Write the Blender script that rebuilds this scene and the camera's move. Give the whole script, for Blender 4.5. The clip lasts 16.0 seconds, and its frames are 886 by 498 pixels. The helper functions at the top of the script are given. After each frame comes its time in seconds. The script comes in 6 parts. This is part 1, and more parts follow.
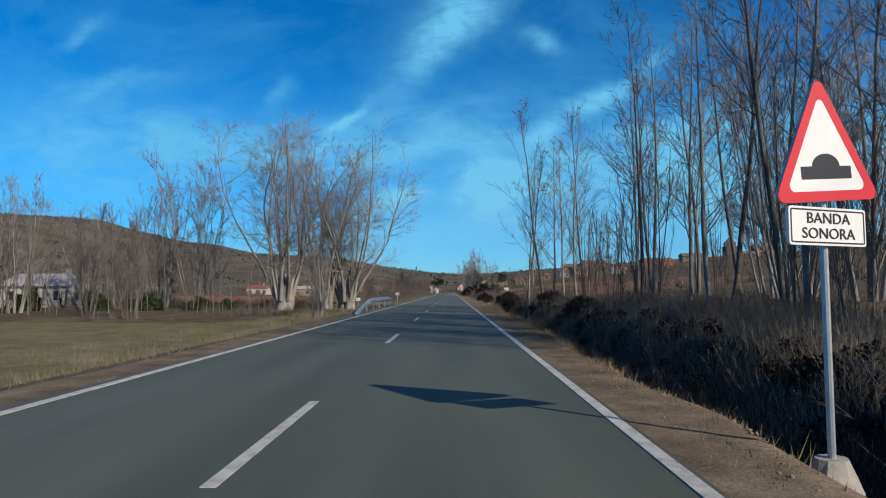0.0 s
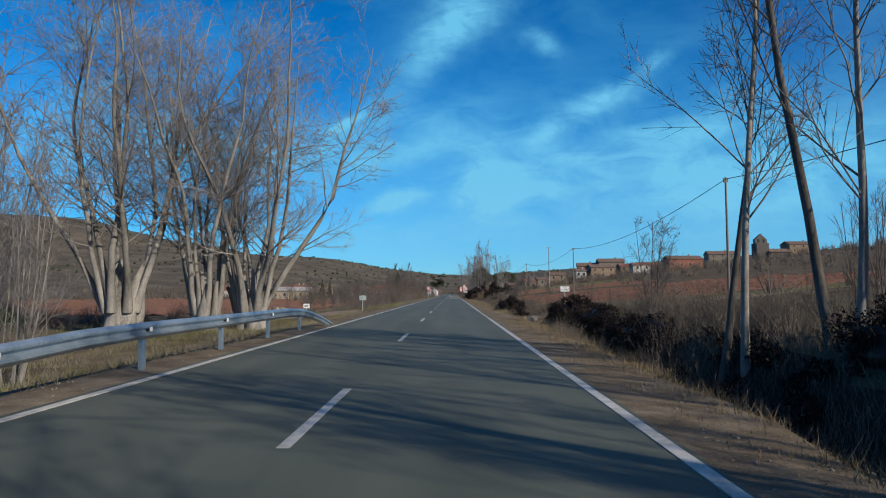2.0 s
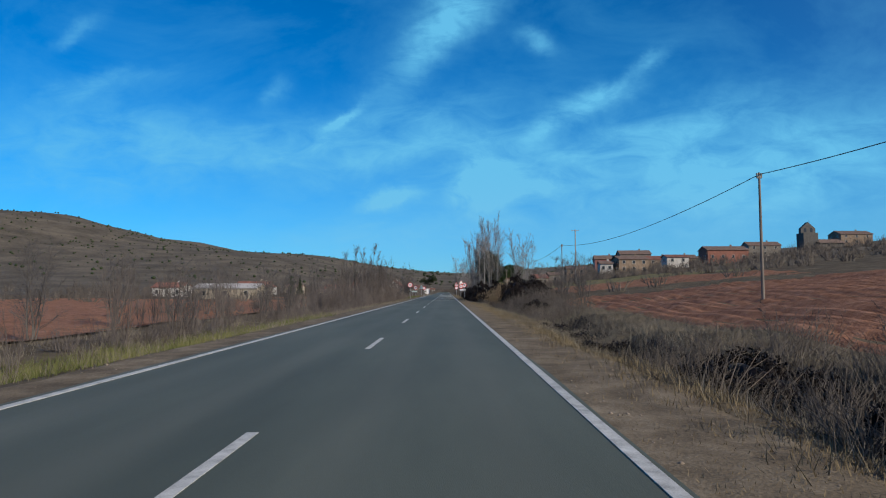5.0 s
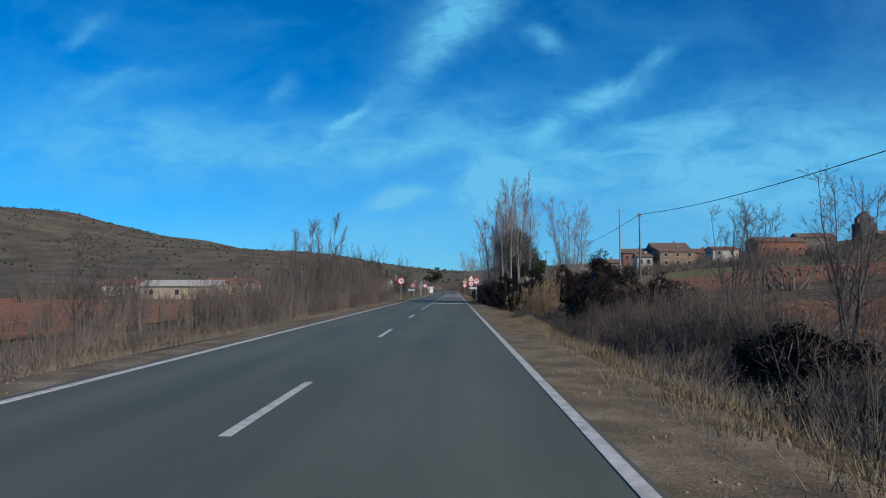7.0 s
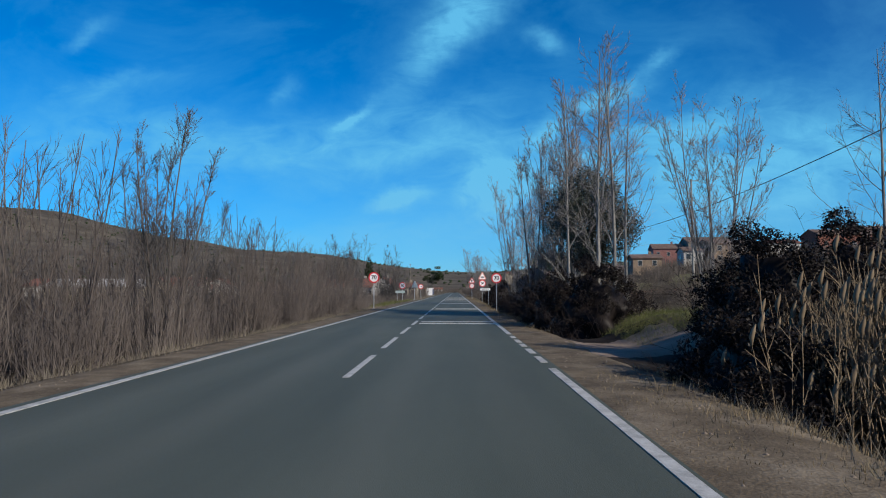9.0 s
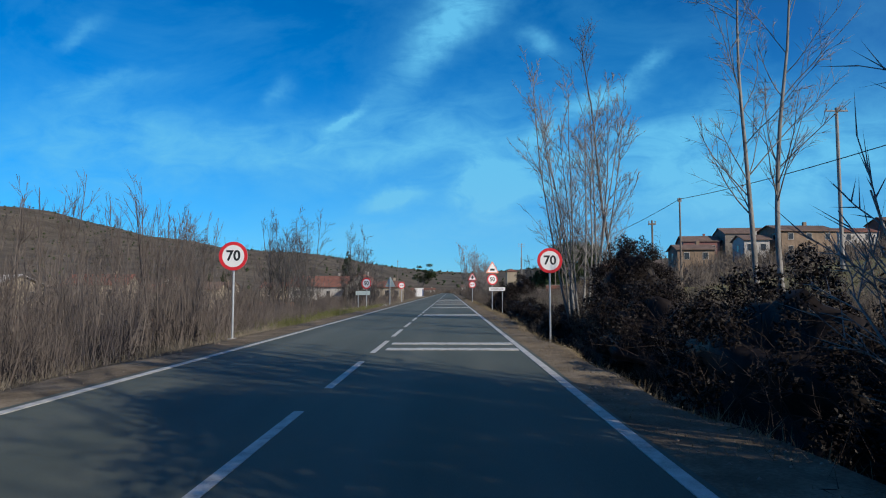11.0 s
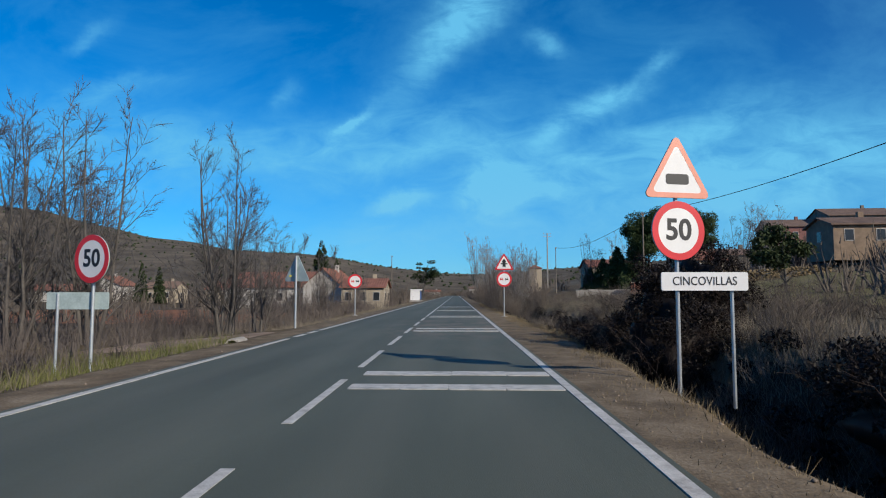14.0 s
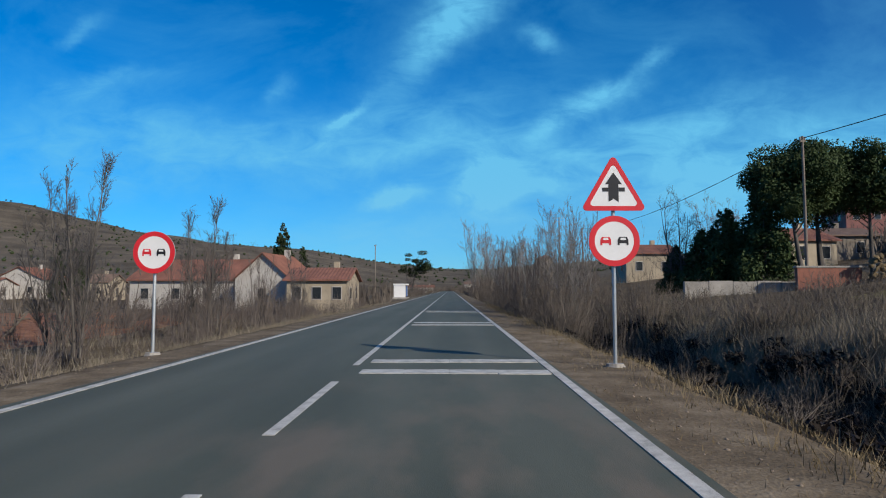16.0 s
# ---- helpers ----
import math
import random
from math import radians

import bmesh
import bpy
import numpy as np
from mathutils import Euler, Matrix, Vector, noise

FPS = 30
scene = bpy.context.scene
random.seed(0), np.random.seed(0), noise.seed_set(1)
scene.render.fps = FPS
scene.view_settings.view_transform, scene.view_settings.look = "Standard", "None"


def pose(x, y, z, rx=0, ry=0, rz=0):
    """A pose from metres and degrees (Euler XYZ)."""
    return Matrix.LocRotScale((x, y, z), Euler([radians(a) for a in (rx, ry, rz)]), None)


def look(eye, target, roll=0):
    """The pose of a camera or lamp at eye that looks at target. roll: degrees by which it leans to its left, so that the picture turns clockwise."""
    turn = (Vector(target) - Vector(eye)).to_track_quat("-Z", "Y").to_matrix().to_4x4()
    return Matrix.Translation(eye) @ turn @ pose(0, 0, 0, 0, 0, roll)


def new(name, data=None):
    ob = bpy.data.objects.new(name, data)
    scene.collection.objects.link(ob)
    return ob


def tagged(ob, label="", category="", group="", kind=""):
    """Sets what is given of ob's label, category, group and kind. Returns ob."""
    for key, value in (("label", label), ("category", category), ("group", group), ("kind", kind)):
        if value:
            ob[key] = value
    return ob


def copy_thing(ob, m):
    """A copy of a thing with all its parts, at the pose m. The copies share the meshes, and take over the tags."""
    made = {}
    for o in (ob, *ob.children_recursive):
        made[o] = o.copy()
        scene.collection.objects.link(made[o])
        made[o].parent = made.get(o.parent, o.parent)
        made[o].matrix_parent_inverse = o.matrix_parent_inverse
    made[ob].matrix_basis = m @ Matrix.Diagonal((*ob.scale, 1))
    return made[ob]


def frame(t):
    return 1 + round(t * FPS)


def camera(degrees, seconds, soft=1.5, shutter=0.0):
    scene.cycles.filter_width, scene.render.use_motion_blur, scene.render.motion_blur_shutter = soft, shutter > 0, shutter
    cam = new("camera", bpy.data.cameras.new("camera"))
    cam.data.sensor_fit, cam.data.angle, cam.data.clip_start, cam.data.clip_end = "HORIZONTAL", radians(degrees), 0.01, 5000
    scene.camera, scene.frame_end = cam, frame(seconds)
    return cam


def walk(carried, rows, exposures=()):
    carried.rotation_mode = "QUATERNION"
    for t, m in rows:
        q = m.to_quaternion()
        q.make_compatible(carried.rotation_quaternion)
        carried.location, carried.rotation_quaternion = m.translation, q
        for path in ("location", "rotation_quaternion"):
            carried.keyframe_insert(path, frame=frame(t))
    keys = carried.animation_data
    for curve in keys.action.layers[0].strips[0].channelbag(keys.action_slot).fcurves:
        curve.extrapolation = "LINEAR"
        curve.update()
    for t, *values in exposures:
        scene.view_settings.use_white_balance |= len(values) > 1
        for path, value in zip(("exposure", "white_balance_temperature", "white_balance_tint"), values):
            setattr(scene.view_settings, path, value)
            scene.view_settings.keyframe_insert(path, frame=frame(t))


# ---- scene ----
# ---------------------------------------------------------------- camera and its drive
LENS = 70.3
PITCH0, YAW0 = 3.65, 1.0
EYE = 1.40
cam = camera(LENS, 16.0, soft=1.1)
# t, distance driven, sideways place, yaw, pitch, roll
DRIVE = [
    (0.0, 0.00, 1.74, -0.21, 0.15, 0.0), (0.5, 9.10, 1.68, -0.10, 0.10, 0.0), (1.0, 18.10, 1.62, 0.03, 0.10, 0.0),
    (1.5, 27.20, 1.58, 0.00, 0.15, 0.0), (2.0, 36.30, 1.53, -0.15, 0.31, 0.0), (2.5, 45.30, 1.45, -0.15, 0.41, 0.0),
    (3.0, 54.30, 1.36, -0.15, -0.15, 0.0), (3.5, 63.05, 1.38, -0.67, 0.15, 0.0), (4.3, 76.90, 1.65, -0.67, 0.15, 0.0),
    (5.1, 91.00, 1.95, -0.67, 0.15, 0.0), (6.0, 106.30, 2.16, -0.67, 0.15, 0.0), (6.5, 114.70, 2.17, -0.15, 0.15, 0.0),
    (7.0, 123.50, 2.19, 0.00, 0.00, 0.0), (7.5, 132.10, 2.12, 0.10, 0.31, 0.0), (8.0, 140.60, 2.06, 0.46, 0.26, 0.0),
    (8.5, 148.70, 1.92, 0.51, 0.31, 0.0), (9.0, 156.80, 1.78, 0.15, 0.15, 0.0), (9.5, 165.10, 1.73, -0.26, 0.15, 0.0),
    (10.0, 173.40, 1.68, -0.41, 0.21, 0.0), (10.8, 186.20, 1.73, -0.41, 0.21, 0.0), (11.6, 198.80, 1.85, -0.36, 0.15, 0.0),
    (12.5, 212.40, 1.93, -0.36, 0.15, 0.0), (13.0, 219.70, 1.90, -0.36, 0.18, 0.0), (13.5, 226.80, 1.87, -0.21, 0.26, 0.0),
    (14.0, 233.70, 1.83, 0.21, 0.41, 0.0), (14.5, 240.50, 1.79, 0.51, 0.21, 0.0), (15.0, 247.30, 1.76, 0.31, -0.31, 0.0),
    (15.5, 253.90, 1.73, -0.21, 0.00, 0.0), (16.0, 260.70, 1.75, -0.31, 0.00, 0.0),
]
walk(cam, [(t, pose(x, s, EYE, 90 + PITCH0 + p, r, YAW0 + w)) for t, s, x, w, p, r in DRIVE],
     exposures=[(0.0, 0.06, 6500, 10), (1.5, 0.06, 6500, 10), (3.5, 0.05, 6500, 10), (6.0, -0.07, 6050, 10), (9.5, -0.05, 6050, 10), (12.5, 0.03, 6250, 10), (16.0, 0.0, 6250, 10)])

# ---------------------------------------------------------------- sun and sky
SUN_TO = Vector((0.66, -0.57, 0.48)).normalized()
SKY_STRENGTH, SUN_STRENGTH = 0.08, 4.5
world = bpy.data.worlds.new("sky")
scene.world = world
world.use_nodes = True
wn, wl = world.node_tree.nodes, world.node_tree.links
bg = wn["Background"]
sky = wn.new("ShaderNodeTexSky")
sky.sky_type = "NISHITA"
sky.sun_disc = False
sky.sun_elevation = math.asin(SUN_TO.z)
sky.sun_rotation = math.atan2(SUN_TO.x, SUN_TO.y)
sky.altitude, sky.air_density, sky.dust_density, sky.ozone_density = 900, 1.0, 0.2, 3.0


def wmath(op, a, b=0.0, c=0.0):
    n = wn.new("ShaderNodeMath")
    n.operation = op
    for i, v in enumerate((a, b, c)):
        if isinstance(v, (int, float)):
            n.inputs[i].default_value = v
        else:
            wl.new(v, n.inputs[i])
    return n.outputs[0]


geo = wn.new("ShaderNodeTexCoord")
sep = wn.new("ShaderNodeSeparateXYZ")
wl.new(geo.outputs["Generated"], sep.inputs[0])
front = wmath("MAXIMUM", sep.outputs[1], 0.05)
U = wmath("DIVIDE", sep.outputs[0], front)
V = wmath("DIVIDE", sep.outputs[2], front)
comb = wn.new("ShaderNodeCombineXYZ")
wl.new(U, comb.inputs[0])
wl.new(V, comb.inputs[1])
V_LEVEL = V
# ragged edges: the plane of the clouds is bent by noise at two scales
for scale, amount in ((5.0, 0.075), (19.0, 0.030)):
    bend = wn.new("ShaderNodeTexNoise")
    bend.inputs["Scale"].default_value, bend.inputs["Detail"].default_value, bend.inputs["Roughness"].default_value = scale, 7.0, 0.62
    wl.new(comb.outputs[0], bend.inputs["Vector"])
    bs = wn.new("ShaderNodeSeparateColor")
    wl.new(bend.outputs[1], bs.inputs[0])
    U = wmath("ADD", U, wmath("MULTIPLY_ADD", bs.outputs[0], amount, -amount / 2))
    V = wmath("ADD", V, wmath("MULTIPLY_ADD", bs.outputs[1], amount, -amount / 2))


def wnoise(rot, sx, sy, scale, detail, distort):
    mp = wn.new("ShaderNodeMapping")
    mp.inputs["Rotation"].default_value = (0, 0, radians(rot))
    mp.inputs["Scale"].default_value = (sx, sy, 1)
    wl.new(comb.outputs[0], mp.inputs[0])
    nz = wn.new("ShaderNodeTexNoise")
    nz.inputs["Scale"].default_value, nz.inputs["Detail"].default_value = scale, detail
    nz.inputs["Roughness"].default_value, nz.inputs["Distortion"].default_value = 0.62, distort
    wl.new(mp.outputs[0], nz.inputs["Vector"])
    return nz.outputs[0]


# cirrus streaks: middle (u, v), half length, half width, tilt in degrees, density
STREAKS = [
    (-0.020, 0.41, 0.100, 0.026, 48, 0.75), (0.030, 0.47, 0.070, 0.034, 40, 0.45), (0.145, 0.408, 0.028, 0.012, -25, 0.5),
    (0.325, 0.373, 0.034, 0.008, 38, 0.45), (0.232, 0.303, 0.062, 0.016, 24, 0.8), (-0.172, 0.268, 0.034, 0.007, 40, 0.9),
    (-0.090, 0.148, 0.035, 0.011, 22, 1.1), (0.066, 0.170, 0.042, 0.028, 18, 1.5), (0.166, 0.172, 0.020, 0.011, 15, 0.5),
    (-0.30, 0.232, 0.22, 0.030, -3, 0.42), (0.46, 0.215, 0.32, 0.050, 6, 0.70), (0.44, 0.295, 0.24, 0.030, 10, 0.20), (0.50, 0.150, 0.30, 0.050, 6, 0.46),
    (-0.60, 0.250, 0.16, 0.060, 4, 0.38), (-0.555, 0.335, 0.08, 0.014, 10, 0.35), (-0.605, 0.43, 0.035, 0.010, 35, 0.35),
    (-0.02, 0.275, 0.16, 0.040, 10, 0.34), (0.06, 0.245, 0.09, 0.022, -14, 0.32), (-0.10, 0.085, 0.16, 0.030, 2, 0.30),
    (0.150, 0.262, 0.028, 0.012, 62, 0.45), (-0.28, 0.315, 0.020, 0.012, 50, 0.35), (0.36, 0.26, 0.10, 0.018, 12, 0.3),
    (-0.12, 0.20, 0.10, 0.018, 18, 0.3), (-0.45, 0.19, 0.20, 0.030, 3, 0.25),
]
total = None
for u0, v0, la, lb, tilt, dens in STREAKS:
    ca, sa = math.cos(radians(tilt)), math.sin(radians(tilt))
    a = wmath("ADD", wmath("MULTIPLY", U, ca / la), wmath("MULTIPLY_ADD", V, sa / la, -(u0 * ca + v0 * sa) / la))
    b = wmath("ADD", wmath("MULTIPLY", U, -sa / lb), wmath("MULTIPLY_ADD", V, ca / lb, (u0 * sa - v0 * ca) / lb))
    r2 = wmath("ADD", wmath("MULTIPLY", a, a), wmath("MULTIPLY", b, b))
    g = wmath("MULTIPLY", wmath("EXPONENT", wmath("MULTIPLY", r2, -0.6)), dens)
    total = g if total is None else wmath("ADD", total, g)
ragged = wmath("MULTIPLY_ADD", wnoise(-38, 1.0, 2.4, 10.0, 9.0, 0.6), 2.2, -0.28)
veil = wmath("MULTIPLY_ADD", wnoise(-33, 1.0, 1.9, 3.2, 9.0, 0.5), 1.9, -0.80)
ahead = wmath("MINIMUM", wmath("MAXIMUM", wmath("MULTIPLY_ADD", sep.outputs[1], 2.5, -0.9), 0.0), 1.0)
total = wmath("ADD", wmath("MULTIPLY", total, wmath("MAXIMUM", ragged, 0.30)), wmath("MULTIPLY", wmath("MULTIPLY", wmath("MAXIMUM", veil, 0.0), ahead), 0.36))
total = wmath("ADD", total, wmath("MULTIPLY", wmath("EXPONENT", wmath("MULTIPLY", V_LEVEL, -8.5)), 0.34))
fade = wmath("MINIMUM", wmath("MULTIPLY", wmath("MAXIMUM", sep.outputs[2], 0.0), 12.0), 1.0)
mask = wmath("MINIMUM", wmath("MULTIPLY", total, fade), 0.92)
deep = wn.new("ShaderNodeMixRGB")
deep.blend_type = "MULTIPLY"
deep.inputs[0].default_value = 1.0
deep.inputs[2].default_value = (0.0, 0.87, 1.54, 1)
wl.new(sky.outputs[0], deep.inputs[1])
# whiter sky round the sun
pale = wn.new("ShaderNodeMixRGB")
pale.blend_type = "MULTIPLY"
pale.inputs[0].default_value = 1.0
pale.inputs[2].default_value = (0.95, 0.92, 1.05, 1)
wl.new(sky.outputs[0], pale.inputs[1])
sun_dot = wn.new("ShaderNodeVectorMath")
sun_dot.operation = "DOT_PRODUCT"
wl.new(geo.outputs["Generated"], sun_dot.inputs[0])
sun_dot.inputs[1].default_value = SUN_TO
glare = wn.new("ShaderNodeMixRGB")
wl.new(wmath("MINIMUM", wmath("MAXIMUM", wmath("MULTIPLY_ADD", sun_dot.outputs["Value"], 1.0, 0.15), 0.0), 1.0), glare.inputs[0])
wl.new(deep.outputs[0], glare.inputs[1])
wl.new(pale.outputs[0], glare.inputs[2])
cloud = wn.new("ShaderNodeMixRGB")
cloud.inputs[2].default_value = (1.9, 6.9, 10.3, 1)
wl.new(mask, cloud.inputs[0])
wl.new(glare.outputs[0], cloud.inputs[1])
haze = wn.new("ShaderNodeMixRGB")
haze.inputs[2].default_value = (4.4, 7.5, 9.3, 1)
wl.new(wmath("MINIMUM", wmath("MULTIPLY", wmath("EXPONENT", wmath("MULTIPLY", wmath("MAXIMUM", V_LEVEL, 0.0), -13.0)), 0.8), 0.8), haze.inputs[0])
wl.new(cloud.outputs[0], haze.inputs[1])
wl.new(haze.outputs[0], bg.inputs[0])
bg.inputs[1].default_value = SKY_STRENGTH
sun = new("sun", bpy.data.lights.new("sun", "SUN"))
sun.data.energy, sun.data.angle, sun.data.color = SUN_STRENGTH, radians(0.5), (1.0, 0.885, 0.725)
sun.matrix_world = look(SUN_TO * 100, (0, 0, 0))


# ---------------------------------------------------------------- materials
def material(name, dark, mid, light, scale=4.0, fine=60.0, rough=0.85, bump=0.3, metal=0.0, stretch=(1, 1, 1), per_object=0.0,
             big=0.25, distance=0.02, alpha=None):
    m = bpy.data.materials.new(name)
    m.use_nodes = True
    nt = m.node_tree
    n, l = nt.nodes, nt.links
    p = n["Principled BSDF"]
    p.inputs["Roughness"].default_value, p.inputs["Metallic"].default_value = rough, metal
    tc = n.new("ShaderNodeTexCoord")
    mp = n.new("ShaderNodeMapping")
    mp.inputs["Scale"].default_value = stretch
    l.new(tc.outputs["Object"], mp.inputs[0])
    vec = mp.outputs[0]
    a = n.new("ShaderNodeTexNoise")
    a.inputs["Scale"].default_value, a.inputs["Detail"].default_value, a.inputs["Roughness"].default_value = scale, 8, 0.6
    b = n.new("ShaderNodeTexNoise")
    b.inputs["Scale"].default_value, b.inputs["Detail"].default_value = fine, 4
    c = n.new("ShaderNodeTexNoise")
    c.inputs["Scale"].default_value, c.inputs["Detail"].default_value = scale * 0.13, 4
    for t in (a, b, c):
        l.new(vec, t.inputs["Vector"])
    mix = n.new("ShaderNodeMath")
    mix.operation = "MULTIPLY_ADD"
    l.new(b.outputs[0], mix.inputs[0])
    mix.inputs[1].default_value = 0.45
    l.new(a.outputs[0], mix.inputs[2])
    mix2 = n.new("ShaderNodeMath")
    mix2.operation = "MULTIPLY_ADD"
    l.new(c.outputs[0], mix2.inputs[0])
    mix2.inputs[1].default_value = big
    l.new(mix.outputs[0], mix2.inputs[2])
    val = mix2.outputs[0]
    mean = 0.5 + 0.225 + big / 2
    if per_object:
        oi = n.new("ShaderNodeObjectInfo")
        add = n.new("ShaderNodeMath")
        add.operation = "MULTIPLY_ADD"
        l.new(oi.outputs["Random"], add.inputs[0])
        add.inputs[1].default_value = per_object
        l.new(val, add.inputs[2])
        val, mean = add.outputs[0], mean + per_object / 2
    ramp = n.new("ShaderNodeMapRange")
    ramp.inputs[1].default_value, ramp.inputs[2].default_value = mean - 0.26, mean + 0.26
    l.new(val, ramp.inputs[0])
    cr = n.new("ShaderNodeValToRGB")
    e = cr.color_ramp.elements
    e[0].color, e[1].color = (*dark, 1), (*light, 1)
    k = e.new(0.5)
    k.color = (*mid, 1)
    l.new(ramp.outputs[0], cr.inputs[0])
    l.new(cr.outputs[0], p.inputs["Base Color"])
    if bump:
        bp = n.new("ShaderNodeBump")
        bp.inputs["Strength"].default_value, bp.inputs["Distance"].default_value = bump, distance
        l.new(mix.outputs[0], bp.inputs["Height"])
        l.new(bp.outputs[0], p.inputs["Normal"])
    return m


def shade(c, k):
    return tuple(min(1, v * k) for v in c)


def simple(name, c, var=0.25, **kw):
    return material(name, shade(c, 1 - var), c, shade(c, 1 + var), **kw)


M_ASPHALT = material("asphalt", (0.049, 0.058, 0.043), (0.071, 0.082, 0.062), (0.100, 0.112, 0.086), scale=0.55, fine=140, rough=0.78, bump=0.5,
                     stretch=(1.0, 0.16, 1.0), big=0.3, distance=0.006)
dn, dl = M_ASPHALT.node_tree.nodes, M_ASPHALT.node_tree.links
dp = dn["Principled BSDF"]
d_old = dp.inputs["Base Color"].links[0].from_socket
d_tc = dn.new("ShaderNodeTexCoord")
d_sep = dn.new("ShaderNodeSeparateXYZ")
dl.new(d_tc.outputs["Object"], d_sep.inputs[0])


def dust_math(op, a, b=0.0, c=0.0):
    n = dn.new("ShaderNodeMath")
    n.operation = op
    for i, v in enumerate((a, b, c)):
        if isinstance(v, (int, float)):
            n.inputs[i].default_value = v
        else:
            dl.new(v, n.inputs[i])
    return n.outputs[0]


def dust_noise(scale, sy, detail):
    mp = dn.new("ShaderNodeMapping")
    mp.inputs["Scale"].default_value = (1, sy, 1)
    dl.new(d_tc.outputs["Object"], mp.inputs[0])
    n = dn.new("ShaderNodeTexNoise")
    n.inputs["Scale"].default_value, n.inputs["Detail"].default_value = scale, detail
    dl.new(mp.outputs[0], n.inputs["Vector"])
    return n.outputs[0]


# reddish earth carried onto the lane by the field lane, and pale worn wheel tracks
d_y = dust_math("MULTIPLY", dust_math("SUBTRACT", d_sep.outputs[1], 261.0), 1 / 7.5)
d_x = dust_math("MULTIPLY", dust_math("SUBTRACT", d_sep.outputs[0], 1.9), 1 / 2.2)
d_r = dust_math("ADD", dust_math("MULTIPLY", d_y, d_y), dust_math("MULTIPLY", d_x, d_x))
d_mask = dust_math("MULTIPLY", dust_math("EXPONENT", dust_math("MULTIPLY", d_r, -1.0)), dust_math("MAXIMUM", dust_math("MULTIPLY_ADD", dust_noise(1.4, 0.35, 6), 5.5, -2.5), 0.0))
d_mix = dn.new("ShaderNodeMixRGB")
d_mix.inputs[2].default_value = (0.190, 0.148, 0.112, 1)
dl.new(dust_math("MINIMUM", d_mask, 0.5), d_mix.inputs[0])
dl.new(d_old, d_mix.inputs[1])
d_track = dust_math("ABSOLUTE", dust_math("SUBTRACT", dust_math("ABSOLUTE", dust_math("SUBTRACT", dust_math("ABSOLUTE", d_sep.outputs[0]), 1.75)), 0.75))
d_worn = dust_math("MULTIPLY", dust_math("EXPONENT", dust_math("MULTIPLY", dust_math("MULTIPLY", d_track, d_track), -9.0)), dust_noise(0.5, 0.08, 4))
d_mix2 = dn.new("ShaderNodeMixRGB")
d_mix2.inputs[2].default_value = (0.120, 0.126, 0.100, 1)
dl.new(dust_math("MULTIPLY", d_worn, 0.55), d_mix2.inputs[0])
dl.new(d_mix.outputs[0], d_mix2.inputs[1])
dl.new(d_mix2.outputs[0], dp.inputs["Base Color"])
M_PAINT = material("road_paint", (0.22, 0.215, 0.195), (0.46, 0.45, 0.415), (0.62, 0.61, 0.57), scale=5, fine=70, rough=0.6, bump=0.15, distance=0.004)
M_GROUND = material("dry_grassland", (0.048, 0.037, 0.024), (0.098, 0.076, 0.048), (0.165, 0.132, 0.086), scale=0.5, fine=9, rough=0.95, bump=0.7, distance=0.10)
M_MEADOW = material("winter_meadow", (0.090, 0.085, 0.036), (0.150, 0.136, 0.062), (0.230, 0.200, 0.105), scale=0.8, fine=14, rough=0.95, bump=0.7, distance=0.06)
M_VERGE = material("gravel_verge", (0.070, 0.055, 0.038), (0.150, 0.118, 0.080), (0.265, 0.218, 0.155), scale=1.2, fine=30, rough=0.95, bump=0.8, distance=0.03)
# litter coloured near black so that the ditch bottom looks shaded
M_DITCH = material("shade_dark_litter", (0.012, 0.010, 0.008), (0.026, 0.020, 0.015), (0.052, 0.040, 0.029), scale=1.4, fine=22, rough=0.9, bump=0.8, distance=0.05)
M_OCHRESTONE = simple("ochre_stone", (0.150, 0.112, 0.058), 0.45, scale=2.0, fine=24, rough=0.92, bump=0.8, per_object=0.5)
M_TRACK = material("dirt_track", (0.130, 0.088, 0.060), (0.215, 0.155, 0.108), (0.32, 0.245, 0.18), scale=0.9, fine=30, rough=0.95, bump=0.6, distance=0.03)
M_PLOUGH = material("ploughed_red_soil", (0.145, 0.066, 0.038), (0.250, 0.122, 0.072), (0.36, 0.198, 0.128), scale=1.6, fine=16, rough=0.95, bump=0.9, distance=0.12)
M_SCRUB = material("scrub_hillside", (0.046, 0.040, 0.030), (0.104, 0.088, 0.066), (0.175, 0.147, 0.110), scale=0.022, fine=0.35, rough=0.95, bump=0.5, distance=3.0)
M_BARK = material("pale_bark", (0.100, 0.096, 0.088), (0.215, 0.206, 0.190), (0.355, 0.340, 0.315), scale=2.2, fine=26, rough=0.9, bump=0.8,
                  stretch=(1, 1, 0.3), per_object=0.15, distance=0.03)
M_TWIG = material("grey_brown_twig", (0.125, 0.115, 0.112), (0.210, 0.196, 0.190), (0.310, 0.292, 0.285), scale=0.6, fine=5, rough=0.85, bump=0.0, per_object=0.2)
M_DARKTWIG = material("dark_twig", (0.055, 0.052, 0.052), (0.096, 0.092, 0.092), (0.150, 0.145, 0.144), scale=0.6, fine=5, rough=0.85, bump=0.0, per_object=0.2)
M_DARKBARK = material("dark_bark", (0.055, 0.050, 0.045), (0.110, 0.101, 0.092), (0.180, 0.166, 0.150), scale=2.5, fine=30, rough=0.9, bump=0.7,
                      stretch=(1, 1, 0.3), distance=0.03)
M_BRUSH = material("brown_brushwood", (0.056, 0.048, 0.041), (0.108, 0.093, 0.079), (0.185, 0.162, 0.139), scale=0.35, fine=3, rough=0.9, bump=0.0)
